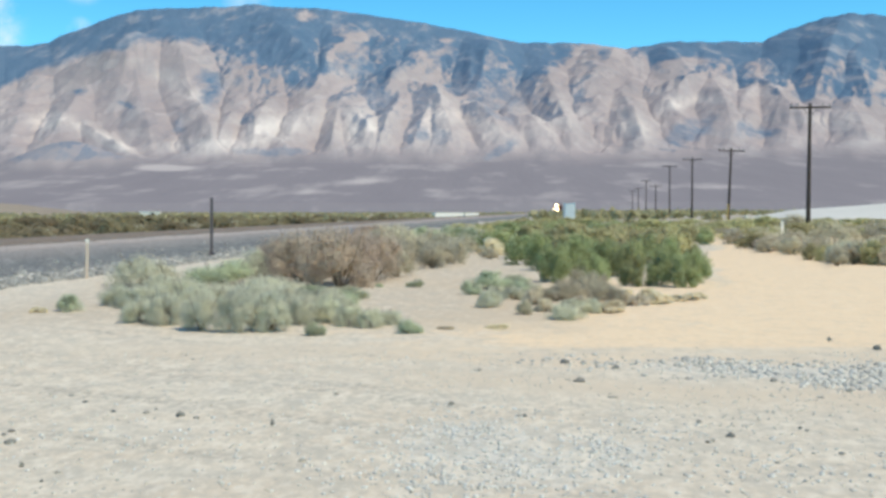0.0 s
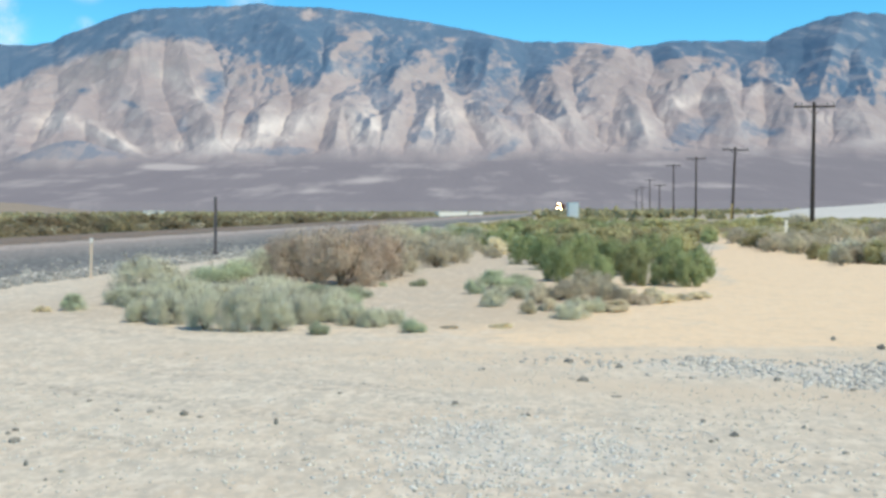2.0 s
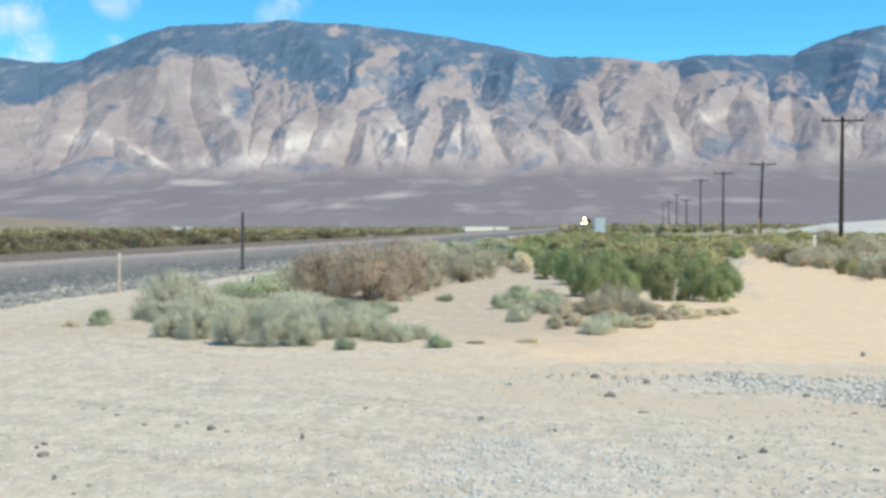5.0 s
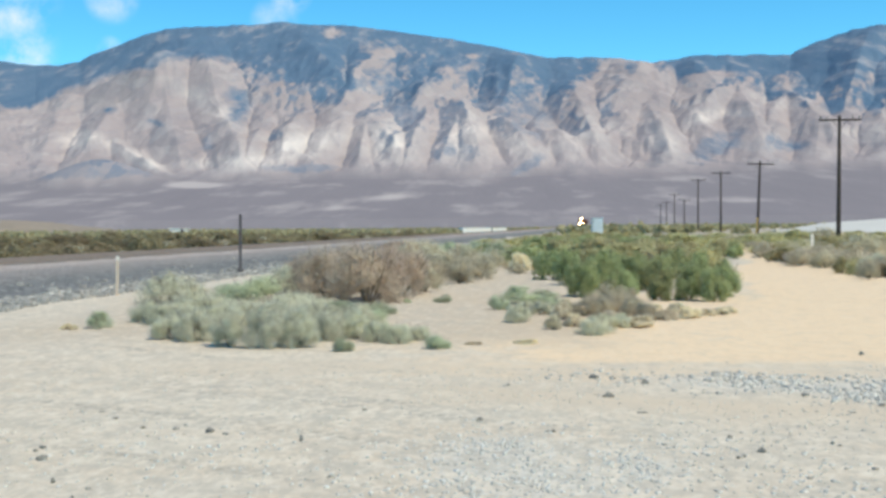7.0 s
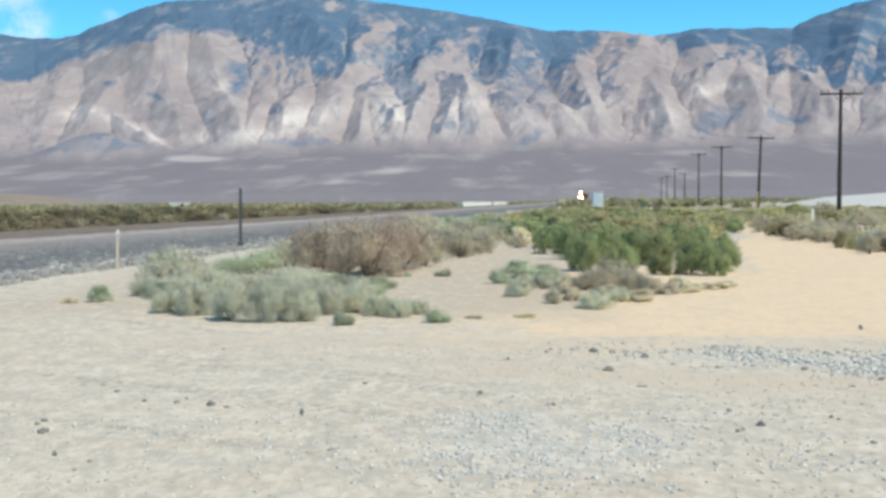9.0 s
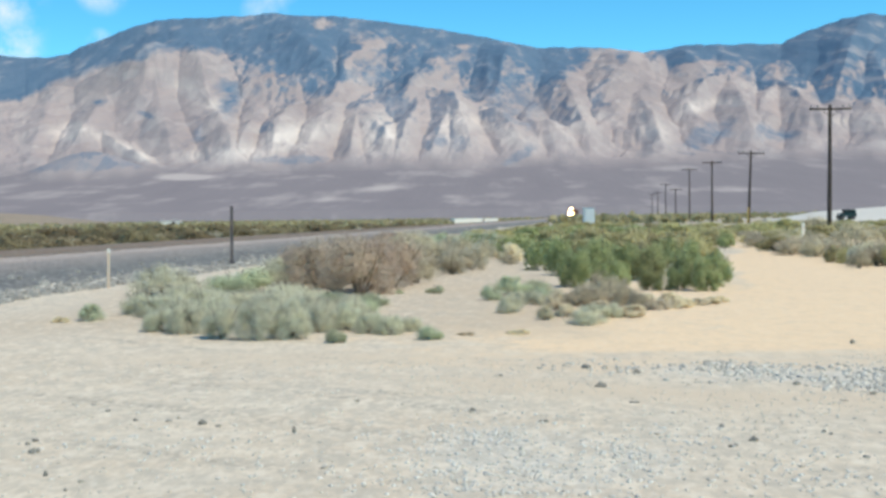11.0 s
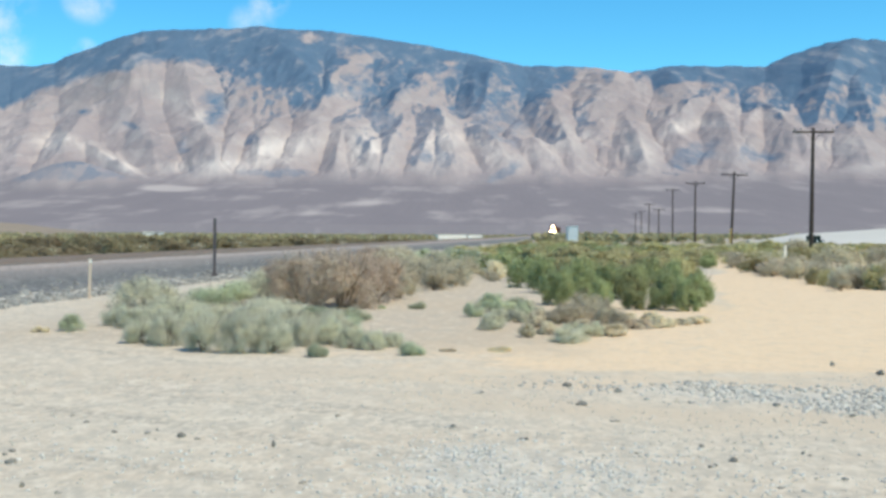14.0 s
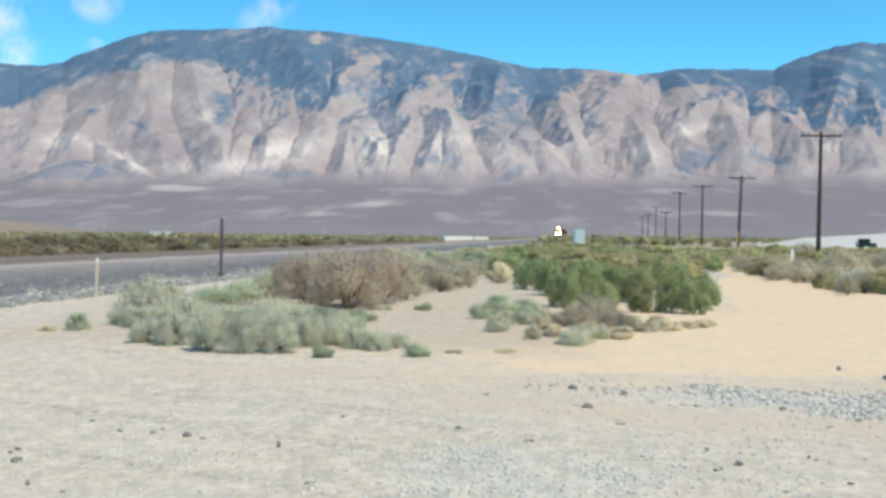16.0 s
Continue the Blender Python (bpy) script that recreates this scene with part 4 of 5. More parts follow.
shrub("sage", -0.74, 16.31, 0.40, 0.32)
shrub("dry", -3.79, 27.59, 1.20, 1.28)
shrub("dry", -3.15, 27.59, 1.33, 1.44)
shrub("dry", -1.87, 25.46, 1.35, 1.48)
shrub("dry", -2.82, 30.09, 1.60, 1.46)
shrub("dry", -1.48, 30.09, 1.22, 1.22)
shrub("dry", -2.56, 36.78, 1.78, 1.14)
shrub("greybrown", -1.31, 33.78, 1.31, 0.98)
shrub("greybrown", -0.87, 36.78, 1.24, 0.92)
shrub("greybrown", -0.48, 44.74, 1.51, 1.04)
shrub("greybrown", 0.16, 42.44, 1.44, 0.98)
shrub("greybrown", 0.76, 41.38, 1.20, 0.88)
shrub("greybrown", 1.51, 48.68, 1.18, 0.89)
shrub("greybrown", -2.40, 59.11, 2.57, 1.14)
shrub("mint", -0.12, 63.66, 2.15, 1.05)
shrub("dry", -3.54, 59.11, 2.57, 1.14)
shrub("greybrown", 1.45, 62.46, 1.81, 1.03)
shrub("olive", 4.30, 39.41, 2.10, 1.03)
shrub("olive", 5.56, 41.38, 2.20, 1.24)
shrub("olive", 6.19, 36.78, 1.96, 1.14)
shrub("olive", 7.40, 38.49, 1.86, 1.12)
shrub("olive", 3.85, 44.74, 1.95, 1.21)
shrub("olive", 7.44, 48.68, 2.59, 1.22)
shrub("greybrown", 13.32, 53.39, 1.60, 0.88)
shrub("olive", 12.78, 47.98, 1.53, 0.83)
# brown kind used here so its colour stands for the row's shaded base
shrub("dry", 12.84, 45.98, 1.33, 0.76)
shrub("greybrown", 13.17, 45.35, 1.45, 0.83)
shrub("greybrown", 13.32, 42.99, 1.50, 0.87)
shrub("olive", 12.20, 36.78, 1.07, 0.75)
shrub("greybrown", 12.26, 34.85, 1.25, 0.84)
shrub("olive", 12.77, 34.48, 1.20, 0.83)
shrub("greybrown", 13.16, 33.78, 1.14, 0.82)
shrub("straw", -6.39, 18.39, 0.30, 0.12)
shrub("straw", 0.74, 15.92, 0.46, 0.08)
shrub("straw", 0.05, 15.76, 0.30, 0.06)


def scatter(kind, count, run0, run1, side0, side1, w0, w1, h0, h1, seed, group, keep=None):
    g = random.Random(seed)
    done = 0
    while done < count:
        run = run0 + (run1 - run0) * g.random() ** 1.3
        x, y = along(run, g.uniform(side0, side1))
        if abs(math.atan2(x, y)) > radians(27) or (keep and not keep(x, y)):
            continue
        shrub(kind, round(x, 2), round(y, 2), g.uniform(w0, w1), g.uniform(h0, h1), group)
        done += 1


def off_trail(x, y):
    return not (0.17 * y < x < 10 + 0.17 * y and y < 62) and not (x < 0.02 * y and y < 55)


def clear_view(x, y):
    return not -0.018 < x / y < 0.038


FIELD, WEST = "scrub on the plain by the poles", "scrub beyond the track"
scatter("olive", 60, 62, 130, 6, 24, 1.6, 3.0, 0.6, 0.95, 1, FIELD, off_trail)
scatter("olive", 60, 70, 185, 20, 44, 1.8, 3.2, 0.45, 0.72, 7, FIELD, off_trail)
scatter("field", 95, 50, 150, 8, 38, 1.6, 2.8, 0.45, 0.75, 2, FIELD, off_trail)
scatter("olive", 60, 42, 170, -9, 8, 1.6, 2.8, 0.65, 0.95, 6, FIELD, off_trail)
scatter("creosote", 26, 40, 110, -6, 6, 1.5, 2.4, 0.75, 1.05, 3, FIELD, off_trail)
scatter("salt", 200, 30, 210, -95, -30, 2.6, 5.0, 1.4, 2.5, 4, WEST, clear_view)
scatter("field", 40, 30, 170, -80, -29, 2.0, 3.6, 0.9, 1.8, 5, WEST, clear_view)
shrub("salt", -21.5, 75.0, 2.2, 3.1, WEST)
shrub("salt", -35.0, 112.0, 2.4, 3.1, WEST)
shrub("salt", -19.5, 100.0, 1.7, 2.7, WEST)
shrub("greybrown", -27.2, 80.0, 2.0, 2.0, WEST)


def far_scrub():
    """The far plain's scrub: too many bushes to count."""
    g = np.random.default_rng(9)
    n = 5200
    run, side = 190 + 900 * g.random(n) ** 1.6, g.uniform(-420, 420, n)
    keep = (np.abs(side + 19.5) > 9) & ~((side < -20) & (side > -36) & (run < 300)) & ~((run < 320) & (side > 25))
    run, side = run[keep], side[keep]
    x, y = run * AHEAD[0] + side * ACROSS[0], run * AHEAD[1] + side * ACROSS[1]
    base = np.stack([x, y, land(x, y)], 1)
    leaves = 26
    m = len(x)
    w, h = g.uniform(1.6, 3.2, m), g.uniform(1.0, 1.9, m)
    c = np.repeat(base, leaves, 0)
    o = g.normal(size=(m * leaves, 3))
    o /= np.linalg.norm(o, axis=1)[:, None]
    o[:, 2] = np.abs(o[:, 2])
    c = c + o * np.stack([np.repeat(w, leaves) / 2, np.repeat(w, leaves) / 2, np.repeat(h, leaves)], 1) * g.uniform(0.5, 1, (m * leaves, 1))
    q = g.normal(size=(m * leaves, 2, 3)) * 0.32
    verts = np.stack([c - q[:, 0], c + q[:, 1], c + q[:, 0], c - q[:, 1]], 1).reshape(-1, 3)
    me = bpy.data.meshes.new("far_scrub")
    k = m * leaves
    me.vertices.add(4 * k)
    me.vertices.foreach_set("co", verts.reshape(-1).astype(np.float32))
    me.loops.add(4 * k)
    me.loops.foreach_set("vertex_index", np.arange(4 * k, dtype=np.int32))
    me.polygons.add(k)
    me.polygons.foreach_set("loop_start", np.arange(0, 4 * k, 4, dtype=np.int32))
    me.update(calc_edges=True)
    me.materials.append(M_OLIVE)
    tagged(new("far_scrub", me), "olive scrub covering the distant plain", "scrub", kind="stuff")


far_scrub()


# ---------------------------------------------------------------- railway
RAIL_SIDE = -19.5


def build_track():
    top = 0.45
    bed_rows = []
    runs = np.concatenate([np.linspace(-30, 120, 220), np.linspace(125, 1300, 120)])
    sides = np.array([-26.2, -23.0, -22.4, -19.5, -17.0, -16.4, -14.6, -12.6])
    rise = np.array([-1.5, top - 0.06, top, top, top, top - 0.04, 0.20, -0.10])
    rg, sg = np.meshgrid(runs, sides, indexing="ij")
    zg = np.broadcast_to(rise, rg.shape) + 0.05 * fbm(rg / 1.1, sg / 0.5, 77)
    x, y = rg * AHEAD[0] + sg * ACROSS[0], rg * AHEAD[1] + sg * ACROSS[1]
    me = quads_mesh("ballast_bed", np.stack([x, y, zg], -1), M_BALLAST, {"rust": smooth(-sg, 15.8, 17.0)})
    tagged(new("ballast_bed", me), "grey crushed stone ballast bed of the railway", "ballast", kind="structure")
    track = tagged(new("railway_track"), "rusty railway track on grey ballast", "railway track")
    track.matrix_basis = pose(0, 0, 0, 0, 0, -7.05)
    for off in (-0.75, 0.75):
        bm = blank()
        box(bm, RAIL_SIDE + off, 600, top + 0.05, 0.07, 1400, 0.10)
        box(bm, RAIL_SIDE + off, 600, top + 0.035, 0.15, 1400, 0.03)
        part("rail", bm, M_RAIL, track)
    bm = blank()
    box(bm, 0, 0, 0, 2.6, 0.23, 0.14)
    tie = part("tie", bm, M_TIE, track)
    tie.location = (RAIL_SIDE, 6, top - 0.115)
    for i in range(1, 220):
        o = tie.copy()
        scene.collection.objects.link(o)
        o.location = (RAIL_SIDE, 6 + 0.56 * i, top - 0.115)


build_track()


def build_locomotive():
    """Head-on diesel locomotive with its three lamps lit. Its front faces -y, its foot is at the rail."""
    loco = tagged(new("locomotive"), "oncoming diesel locomotive with three lit headlamps", "locomotive")
    bm = blank()
    box(bm, 0, 10.5, 1.05, 3.0, 20.0, 0.45, 0.05)
    part("underframe", bm, M_LOCO_DARK, loco)
    bm = blank()
    box(bm, 0, 13.0, 1.5, 2.5, 14.0, 2.9, 0.12)
    part("engine_hood", bm, M_LOCO, loco)
    bm = blank()
    box(bm, 0, 4.0, 1.5, 3.05, 3.4, 3.1, 0.15)
    part("cab", bm, M_LOCO, loco)
    bm = blank()
    box(bm, 0, 1.6, 1.5, 2.2, 1.9, 1.75, 0.22)
    part("nose", bm, M_LOCO, loco)
    for sx in (-0.75, 0.75):
        bm = blank()
        box(bm, sx, 2.29, 3.5, 1.05, 0.04, 0.62, 0.01)
        part("windscreen", bm, M_GLASS, loco)
    bm = blank()
    box(bm, 0, 0.55, 0.25, 2.8, 0.35, 0.8, 0.1)
    part("pilot_plate", bm, M_LOCO_DARK, loco)
    for fy in (4.2, 16.8):
        bm = blank()
        box(bm, 0, fy, 0.35, 2.2, 3.9, 0.6, 0.05)
        for wy in (-1.5, 0, 1.5):
            for sx in (-0.75, 0.75):
                rod(bm, (sx - 0.07, fy + wy, 0.5), (sx + 0.07, fy + wy, 0.5), 0.5, 0.5, 16)
        part("bogie", bm, M_LOCO_DARK, loco)
    for sx, sz, r in ((-0.95, 1.65, 0.50), (0.95, 1.65, 0.50), (0.0, 4.25, 0.54)):
        fy = 0.32 if sz < 3 else 2.2
        bm = blank()
        rod(bm, (sx, fy, sz), (sx, fy + 0.25, sz), r * 1.12, r * 1.12, 20)
        housing = part("lamp_housing", bm, M_LOCO_DARK, loco)
        bm = blank()
        rod(bm, (sx, fy - 0.03, sz), (sx, fy + 0.01, sz), r, r, 20)
        part("lamp_lens", bm, M_LAMP, housing, "lit warm white lamp lens")
    return loco


def build_freight_car():
    car = tagged(new("freight_car"), "brown covered freight car behind the locomotive", "freight car", "cars of the train")
    bm = blank()
    box(bm, 0, 8, 1.2, 2.9, 15.2, 3.0, 0.12)
    for i in range(9):
        for sx in (-1.46, 1.46):
            box(bm, sx, 1.2 + 1.7 * i, 1.25, 0.08, 0.12, 2.85)
    part("body", bm, M_FREIGHT, car)
    for fy in (2.2, 13.8):
        bm = blank()
        box(bm, 0, fy, 0.4, 2.0, 2.2, 0.5, 0.04)
        for wy in (-0.85, 0.85):
            for sx in (-0.75, 0.75):
                rod(bm, (sx - 0.06, fy + wy, 0.45), (sx + 0.06, fy + wy, 0.45), 0.45, 0.45, 14)
        part("bogie", bm, M_LOCO_DARK, car)
    return car


locomotive = build_locomotive()
freight = [build_freight_car()]
for _ in range(4):
    freight.append(copy_thing(freight[0], pose(0, 0, 0)))


# ---------------------------------------------------------------- power poles
def power_pole(run, side, height, lean=0.0, arm=3.2, sleeve=False):
    pole = tagged(new("power_pole"), "dark timber utility pole with one crossarm", "utility pole", "row of utility poles")
    bm = blank()
    rod(bm, (0, 0, -0.3), (0, 0, height), 0.19, 0.12, 14)
    part("mast", bm, M_POLE, pole)
    bm = blank()
    box(bm, 0, -0.15, height - 0.42, arm, 0.11, 0.15, 0.015)
    crossarm = part("crossarm", bm, M_POLE, pole)
    for k in (-0.46, -0.30, 0.30, 0.46):
        bm = blank()
        rod(bm, (arm * k, -0.15, height - 0.28), (arm * k, -0.15, height - 0.16), 0.02, 0.02, 6)
        rod(bm, (arm * k, -0.15, height - 0.17), (arm * k, -0.15, height - 0.03), 0.06, 0.035, 8)
        part("insulator", bm, M_CERAMIC, crossarm)
    for sx in (-1, 1):
        bm = blank()
        rod(bm, (0.05 * sx, -0.16, height - 1.0), (0.62 * sx, -0.16, height - 0.38), 0.025, 0.025, 6)
        part("brace", bm, M_STEEL, pole)
    if sleeve:
        bm = blank()
        rod(bm, (-0.16, -0.2, 0.3), (-0.13, -0.2, 2.3), 0.12, 0.10, 10)
        part("marker_sleeve", bm, M_YELLOW, pole, "yellow plastic marker sleeve")
    x, y = along(run, side)
    pole.matrix_basis = pose(x, y, one(x, y), 0, lean, -7.05)
    return pole


power_pole(95.9, 17.4, 10.0, 0.4)
power_pole(149.3, 17.4, 9.3, 2.0, sleeve=True)
power_pole(202.7, 17.6, 10.5, 0.0)
power_pole(256.1, 17.5, 11.3, 0.0)
power_pole(309.5, 17.6, 8.2, 0.0)
power_pole(362.9, 17.7, 10.8, 0.0)
power_pole(416.3, 17.6, 9.5, 0.0)
power_pole(469.7, 17.6, 9.5, 0.0)


# ---------------------------------------------------------------- signal cabinet, posts, trailers
def build_cabinet(x, y):
    c = tagged(new("signal_cabinet"), "pale blue-grey metal signal cabinet beyond green bushes", "signal cabinet")
    bm = blank()
    box(bm, 0, 0, 0, 1.6, 1.7, 0.12)
    part("plinth", bm, M_STONE, c)
    bm = blank()
    box(bm, 0, 0, 0.12, 1.32, 1.4, 2.28, 0.03)
    part("body", bm, M_CABINET, c)
    bm = blank()
    box(bm, 0, 0, 2.40, 1.42, 1.5, 0.08, 0.03)
    part("roof", bm, M_CABINET, c)
    bm = blank()
    box(bm, 0, -0.715, 0.25, 0.80, 0.03, 2.0, 0.01)
    door = part("door", bm, M_CABINET, c)
    bm = blank()
    box(bm, 0.33, -0.75, 1.1, 0.03, 0.04, 0.16, 0.005)
    part("handle", bm, M_STEEL, door)
    c.matrix_basis = pose(x, y, one(x, y), 0, 0, 4)


def build_stake(x, y, h):
    s = tagged(new("survey_stake"), "thin tan timber survey stake in pale gravel", "stake")
    bm = blank()
    box(bm, 0, 0, -0.1, 0.065, 0.03, h + 0.1, 0.004)
    part("lath", bm, M_STAKE, s)
    bm = blank()
    box(bm, 0, 0, h - 0.10, 0.069, 0.034, 0.10)
    part("painted_top", bm, M_WHITE, s, "pale painted top")
    s.matrix_basis = pose(x, y, one(x, y), 1, 1.5, 10)


def build_steel_post(x, y, h):
    s = tagged(new("steel_post"), "dark rusty steel post beside the railway ballast", "post")
    bm = blank()
    box(bm, 0, 0, -0.1, 0.10, 0.02, h + 0.1)
    box(bm, 0, 0.045, -0.1, 0.02, 0.08, h + 0.1)
    part("tee_bar", bm, M_STEEL, s)
    bm = blank()
    box(bm, 0, 0.02, 0.0, 0.22, 0.012, 0.14)
    part("anchor_plate", bm, M_STEEL, s)
    s.matrix_basis = pose(x, y, one(x, y), 0, 0.5, 8)


def build_marker(x, y, h):
    s = tagged(new("marker_post"), "slim white plastic marker post among scrub", "marker post")
    bm = blank()
    box(bm, 0, 0, -0.1, 0.15, 0.05, h + 0.1, 0.015)
    part("blade", bm, M_WHITE, s)
    bm = blank()
    box(bm, 0, 0, h, 0.17, 0.07, 0.04, 0.01)
    part("cap", bm, M_WHITE, s)
    s.matrix_basis = pose(x, y, one(x, y), 0, 0, 5)


def build_trailer(x, y, length, turn, label):
    s = tagged(new("box_trailer"), label, "trailer", "white trailers on the plain")
    bm = blank()
    box(bm, 0, 0, 0.95, length, 2.5, 1.25, 0.05)
    part("box_body", bm, M_WHITE, s)
    bm = blank()
    box(bm, 0, 0, 0.75, length * 0.96, 1.9, 0.2)
    part("chassis", bm, M_STEEL, s)
    for k in (-0.36, 0.30, 0.40):
        for sy in (-1.0, 1.0):
            bm = blank()
            rod(bm, (length * k, sy - 0.12, 0.48), (length * k, sy + 0.12, 0.48), 0.48, 0.48, 16)
            part("wheel", bm, M_TYRE, s)
    s.matrix_basis = pose(x, y, one(x, y), 0, 0, turn)


def build_shed(x, y):
    s = tagged(new("shed"), "small white shed far out on the plain", "shed")
    bm = blank()
    box(bm, 0, 0, -0.1, 7.0, 4.0, 2.3)
    part("wall", bm, M_WHITE, s)
    bm = blank()
    box(bm, 0, 0, 2.2, 7.4, 4.4, 0.18, 0.03)
    part("roof", bm, M_WHITE, s)
    bm = blank()
    box(bm, 1.2, -2.02, 0.0, 0.95, 0.05, 2.0)
    part("door", bm, M_STEEL, s, "dark door")
    s.matrix_basis = pose(x, y, one(x, y), 0, 0, 6)


build_cabinet(16.17, 150.00)
build_stake(-8.21, 26.91, 0.92)
build_steel_post(-7.90, 39.88, 2.02)
build_marker(17.40, 60.00, 1.00)
build_shed(-105.15, 420.00)
build_trailer(1.15, 298.00, 8.0, 24, "long white box trailer parked beyond the track")
build_trailer(6.96, 300.00, 3.9, 22, "short white box trailer parked beyond the track")


# ---------------------------------------------------------------- pale slope and the vehicle on it
def slope_z(x, y):
    """Bare graded slope that climbs away from the camera and to the right."""
    crest = np.interp(x, (52, 61, 66, 73, 82.5, 93, 106, 150), (-1.2, -0.3, 0.45, 1.65, 2.25, 3.0, 3.9, 5.0))
    face = -0.75 + (crest + 0.75) * (y - 185) / 60
    return np.where(y < 245, face, crest - 0.3 * (y - 245)) + 0.04 * fbm(x / 4, y / 4, 15)


def build_slope():
    xs, ys = np.linspace(52, 150, 190), np.linspace(178, 330, 180)
    x, y = np.meshgrid(xs, ys)
    z = np.maximum(slope_z(x, y), -0.9)
    me = quads_mesh("embankment", np.stack([x, y, z], -1), M_SLOPE)
    tagged(new("embankment", me), "bare pale graded slope behind the scrub", "embankment", kind="structure")


build_slope()


def build_jeep():
    """Boxy off-road car, front towards -y, foot at the ground."""
    car = tagged(new("off_road_car"), "dark teal boxy off-road car driving on pale soil", "car")
    bm = blank()
    box(bm, 0, 0, 0.52, 1.78, 3.9, 0.55, 0.07)
    box(bm, 0, -1.35, 1.0, 1.45, 1.35, 0.14, 0.06)
    part("body", bm, M_BODY, car)
    bm = blank()
    box(bm, 0, 0.65, 1.05, 1.70, 2.6, 0.80, 0.10)
    part("cabin", bm, M_BODY, car)
    bm = blank()
    box(bm, 0, -0.665, 1.18, 1.40, 0.03, 0.50, 0.01)
    part("windscreen", bm, M_GLASS, car)
    for sx in (-1, 1):
        for fy, ln in ((0.0, 0.85), (1.1, 0.95)):
            bm = blank()
            box(bm, sx * 0.857, fy, 1.22, 0.025, ln, 0.46, 0.008)
            part("side_window", bm, M_GLASS, car)
    bm = blank()
    box(bm, 0, -2.02, 0.45, 1.7, 0.16, 0.24, 0.04)
    part("front_bumper", bm, M_TYRE, car)
    bm = blank()
    box(bm, 0, 2.02, 0.45, 1.7, 0.16, 0.24, 0.04)
    part("rear_bumper", bm, M_TYRE, car)
    bm = blank()
    rod(bm, (0.1, 2.1, 0.95), (0.1, 2.34, 0.95), 0.37, 0.37, 18)
    part("spare_wheel", bm, M_TYRE, car)
    for sx in (-0.55, 0.55):
        bm = blank()
        rod(bm, (sx, -2.06, 0.86), (sx, -1.96, 0.86), 0.10, 0.10, 14)
        part("headlight", bm, M_HEAD, car)
    wheels = []
    for sx in (-0.8, 0.8):
        for fy in (-1.3, 1.25):
            hub = new("wheel")
            hub.parent = car
            hub.location = (sx, fy, 0.39)
            bm = blank()
            rod(bm, (-0.13, 0, 0), (0.13, 0, 0), 0.39, 0.39, 18)
            part("tyre", bm, M_TYRE, hub)
            bm = blank()
            rod(bm, (-0.14, 0, 0), (0.14, 0, 0), 0.2, 0.2, 10)
            for a in range(5):
                box(bm, 0, 0.12 * math.cos(a * 1.257), 0.12 * math.sin(a * 1.257) - 0.02, 0.285, 0.05, 0.05)
            part("rim", bm, M_STEEL, hub)
            wheels.append(hub)
    # short wheelbase
    for ob in car.children:
        if ob.type == "MESH":
            ob.data.transform(Matrix.Diagonal((1, 0.76, 1, 1)))
        else:
            ob.location.y *= 0.76
    return car, wheels


jeep, jeep_wheels = build_jeep()


# ---------------------------------------------------------------- stones
def stone_verts(g, r):
    """A rough chip of eight corners."""
    base = np.array([(-1, -1, -0.6), (1, -1, -0.6), (1, 1, -0.6), (-1, 1, -0.6), (-0.7, -0.7, 0.6), (0.7, -0.7, 0.6), (0.7, 0.7, 0.6), (-0.7, 0.7, 0.6)])
    return base * r * g.uniform(0.6, 1.2, (8, 3))


CHIP = [(0, 3, 2, 1), (4, 5, 6, 7), (0, 1, 5, 4), (1, 2, 6, 5), (2, 3, 7, 6), (3, 0, 4, 7)]


def varied_stone(name="varied_stone", dark=(0.38, 0.355, 0.315), light=(0.68, 0.64, 0.56)):
    m, n, l, b = material(name, 0.95)
    geo = n.new("ShaderNodeNewGeometry")
    co = n.new("ShaderNodeTexCoord").outputs["Object"]
    c = mix_node(n, l, geo.outputs["Random Per Island"], dark, light)
    dust = noise_node(n, l, 60, 4, 0.6, co)
    c = mix_node(n, l, range_node(n, l, dust.outputs["Fac"], 0.42, 0.66, 0, 0.5), c, (0.66, 0.60, 0.50))
    l.new(c, b.inputs["Base Color"])
    return m


def chips(name, seed, x, y, radius, mat, label):
    """Loose stones of the given radii, half sunk in the ground, as one mass."""
    g = np.random.default_rng(seed)
    n = len(x)
    base = np.array([(-1, -1, -0.6), (1, -1, -0.6), (1, 1, -0.6), (-1, 1, -0.6), (-0.7, -0.7, 0.6), (0.7, -0.7, 0.6), (0.7, 0.7, 0.6), (-0.7, 0.7, 0.6)])
    v = base[None] * g.uniform(0.55, 1.25, (n, 8, 3)) * radius[:, None, None]
    a = g.uniform(0, 6.28, n)[:, None]
    px, py = v[..., 0] * np.cos(a) - v[..., 1] * np.sin(a), v[..., 0] * np.sin(a) + v[..., 1] * np.cos(a)
    z = land(x, y)
    v = np.stack([px + x[:, None], py + y[:, None], 0.75 * v[..., 2] + z[:, None] + 0.22 * radius[:, None]], -1)
    f = (np.array(CHIP)[None] + 8 * np.arange(n)[:, None, None]).reshape(-1, 4)
    me = bpy.data.meshes.new(name)
    me.vertices.add(8 * n)
    me.vertices.foreach_set("co", v.reshape(-1).astype(np.float32))
    me.loops.add(f.size)
    me.loops.foreach_set("vertex_index", f.reshape(-1).astype(np.int32))
    me.polygons.add(len(f))
    me.polygons.foreach_set("loop_start", np.arange(0, f.size, 4, dtype=np.int32))
    me.update(calc_edges=True)
    me.materials.append(mat)
    tagged(new(name, me), label, "gravel", kind="stuff")


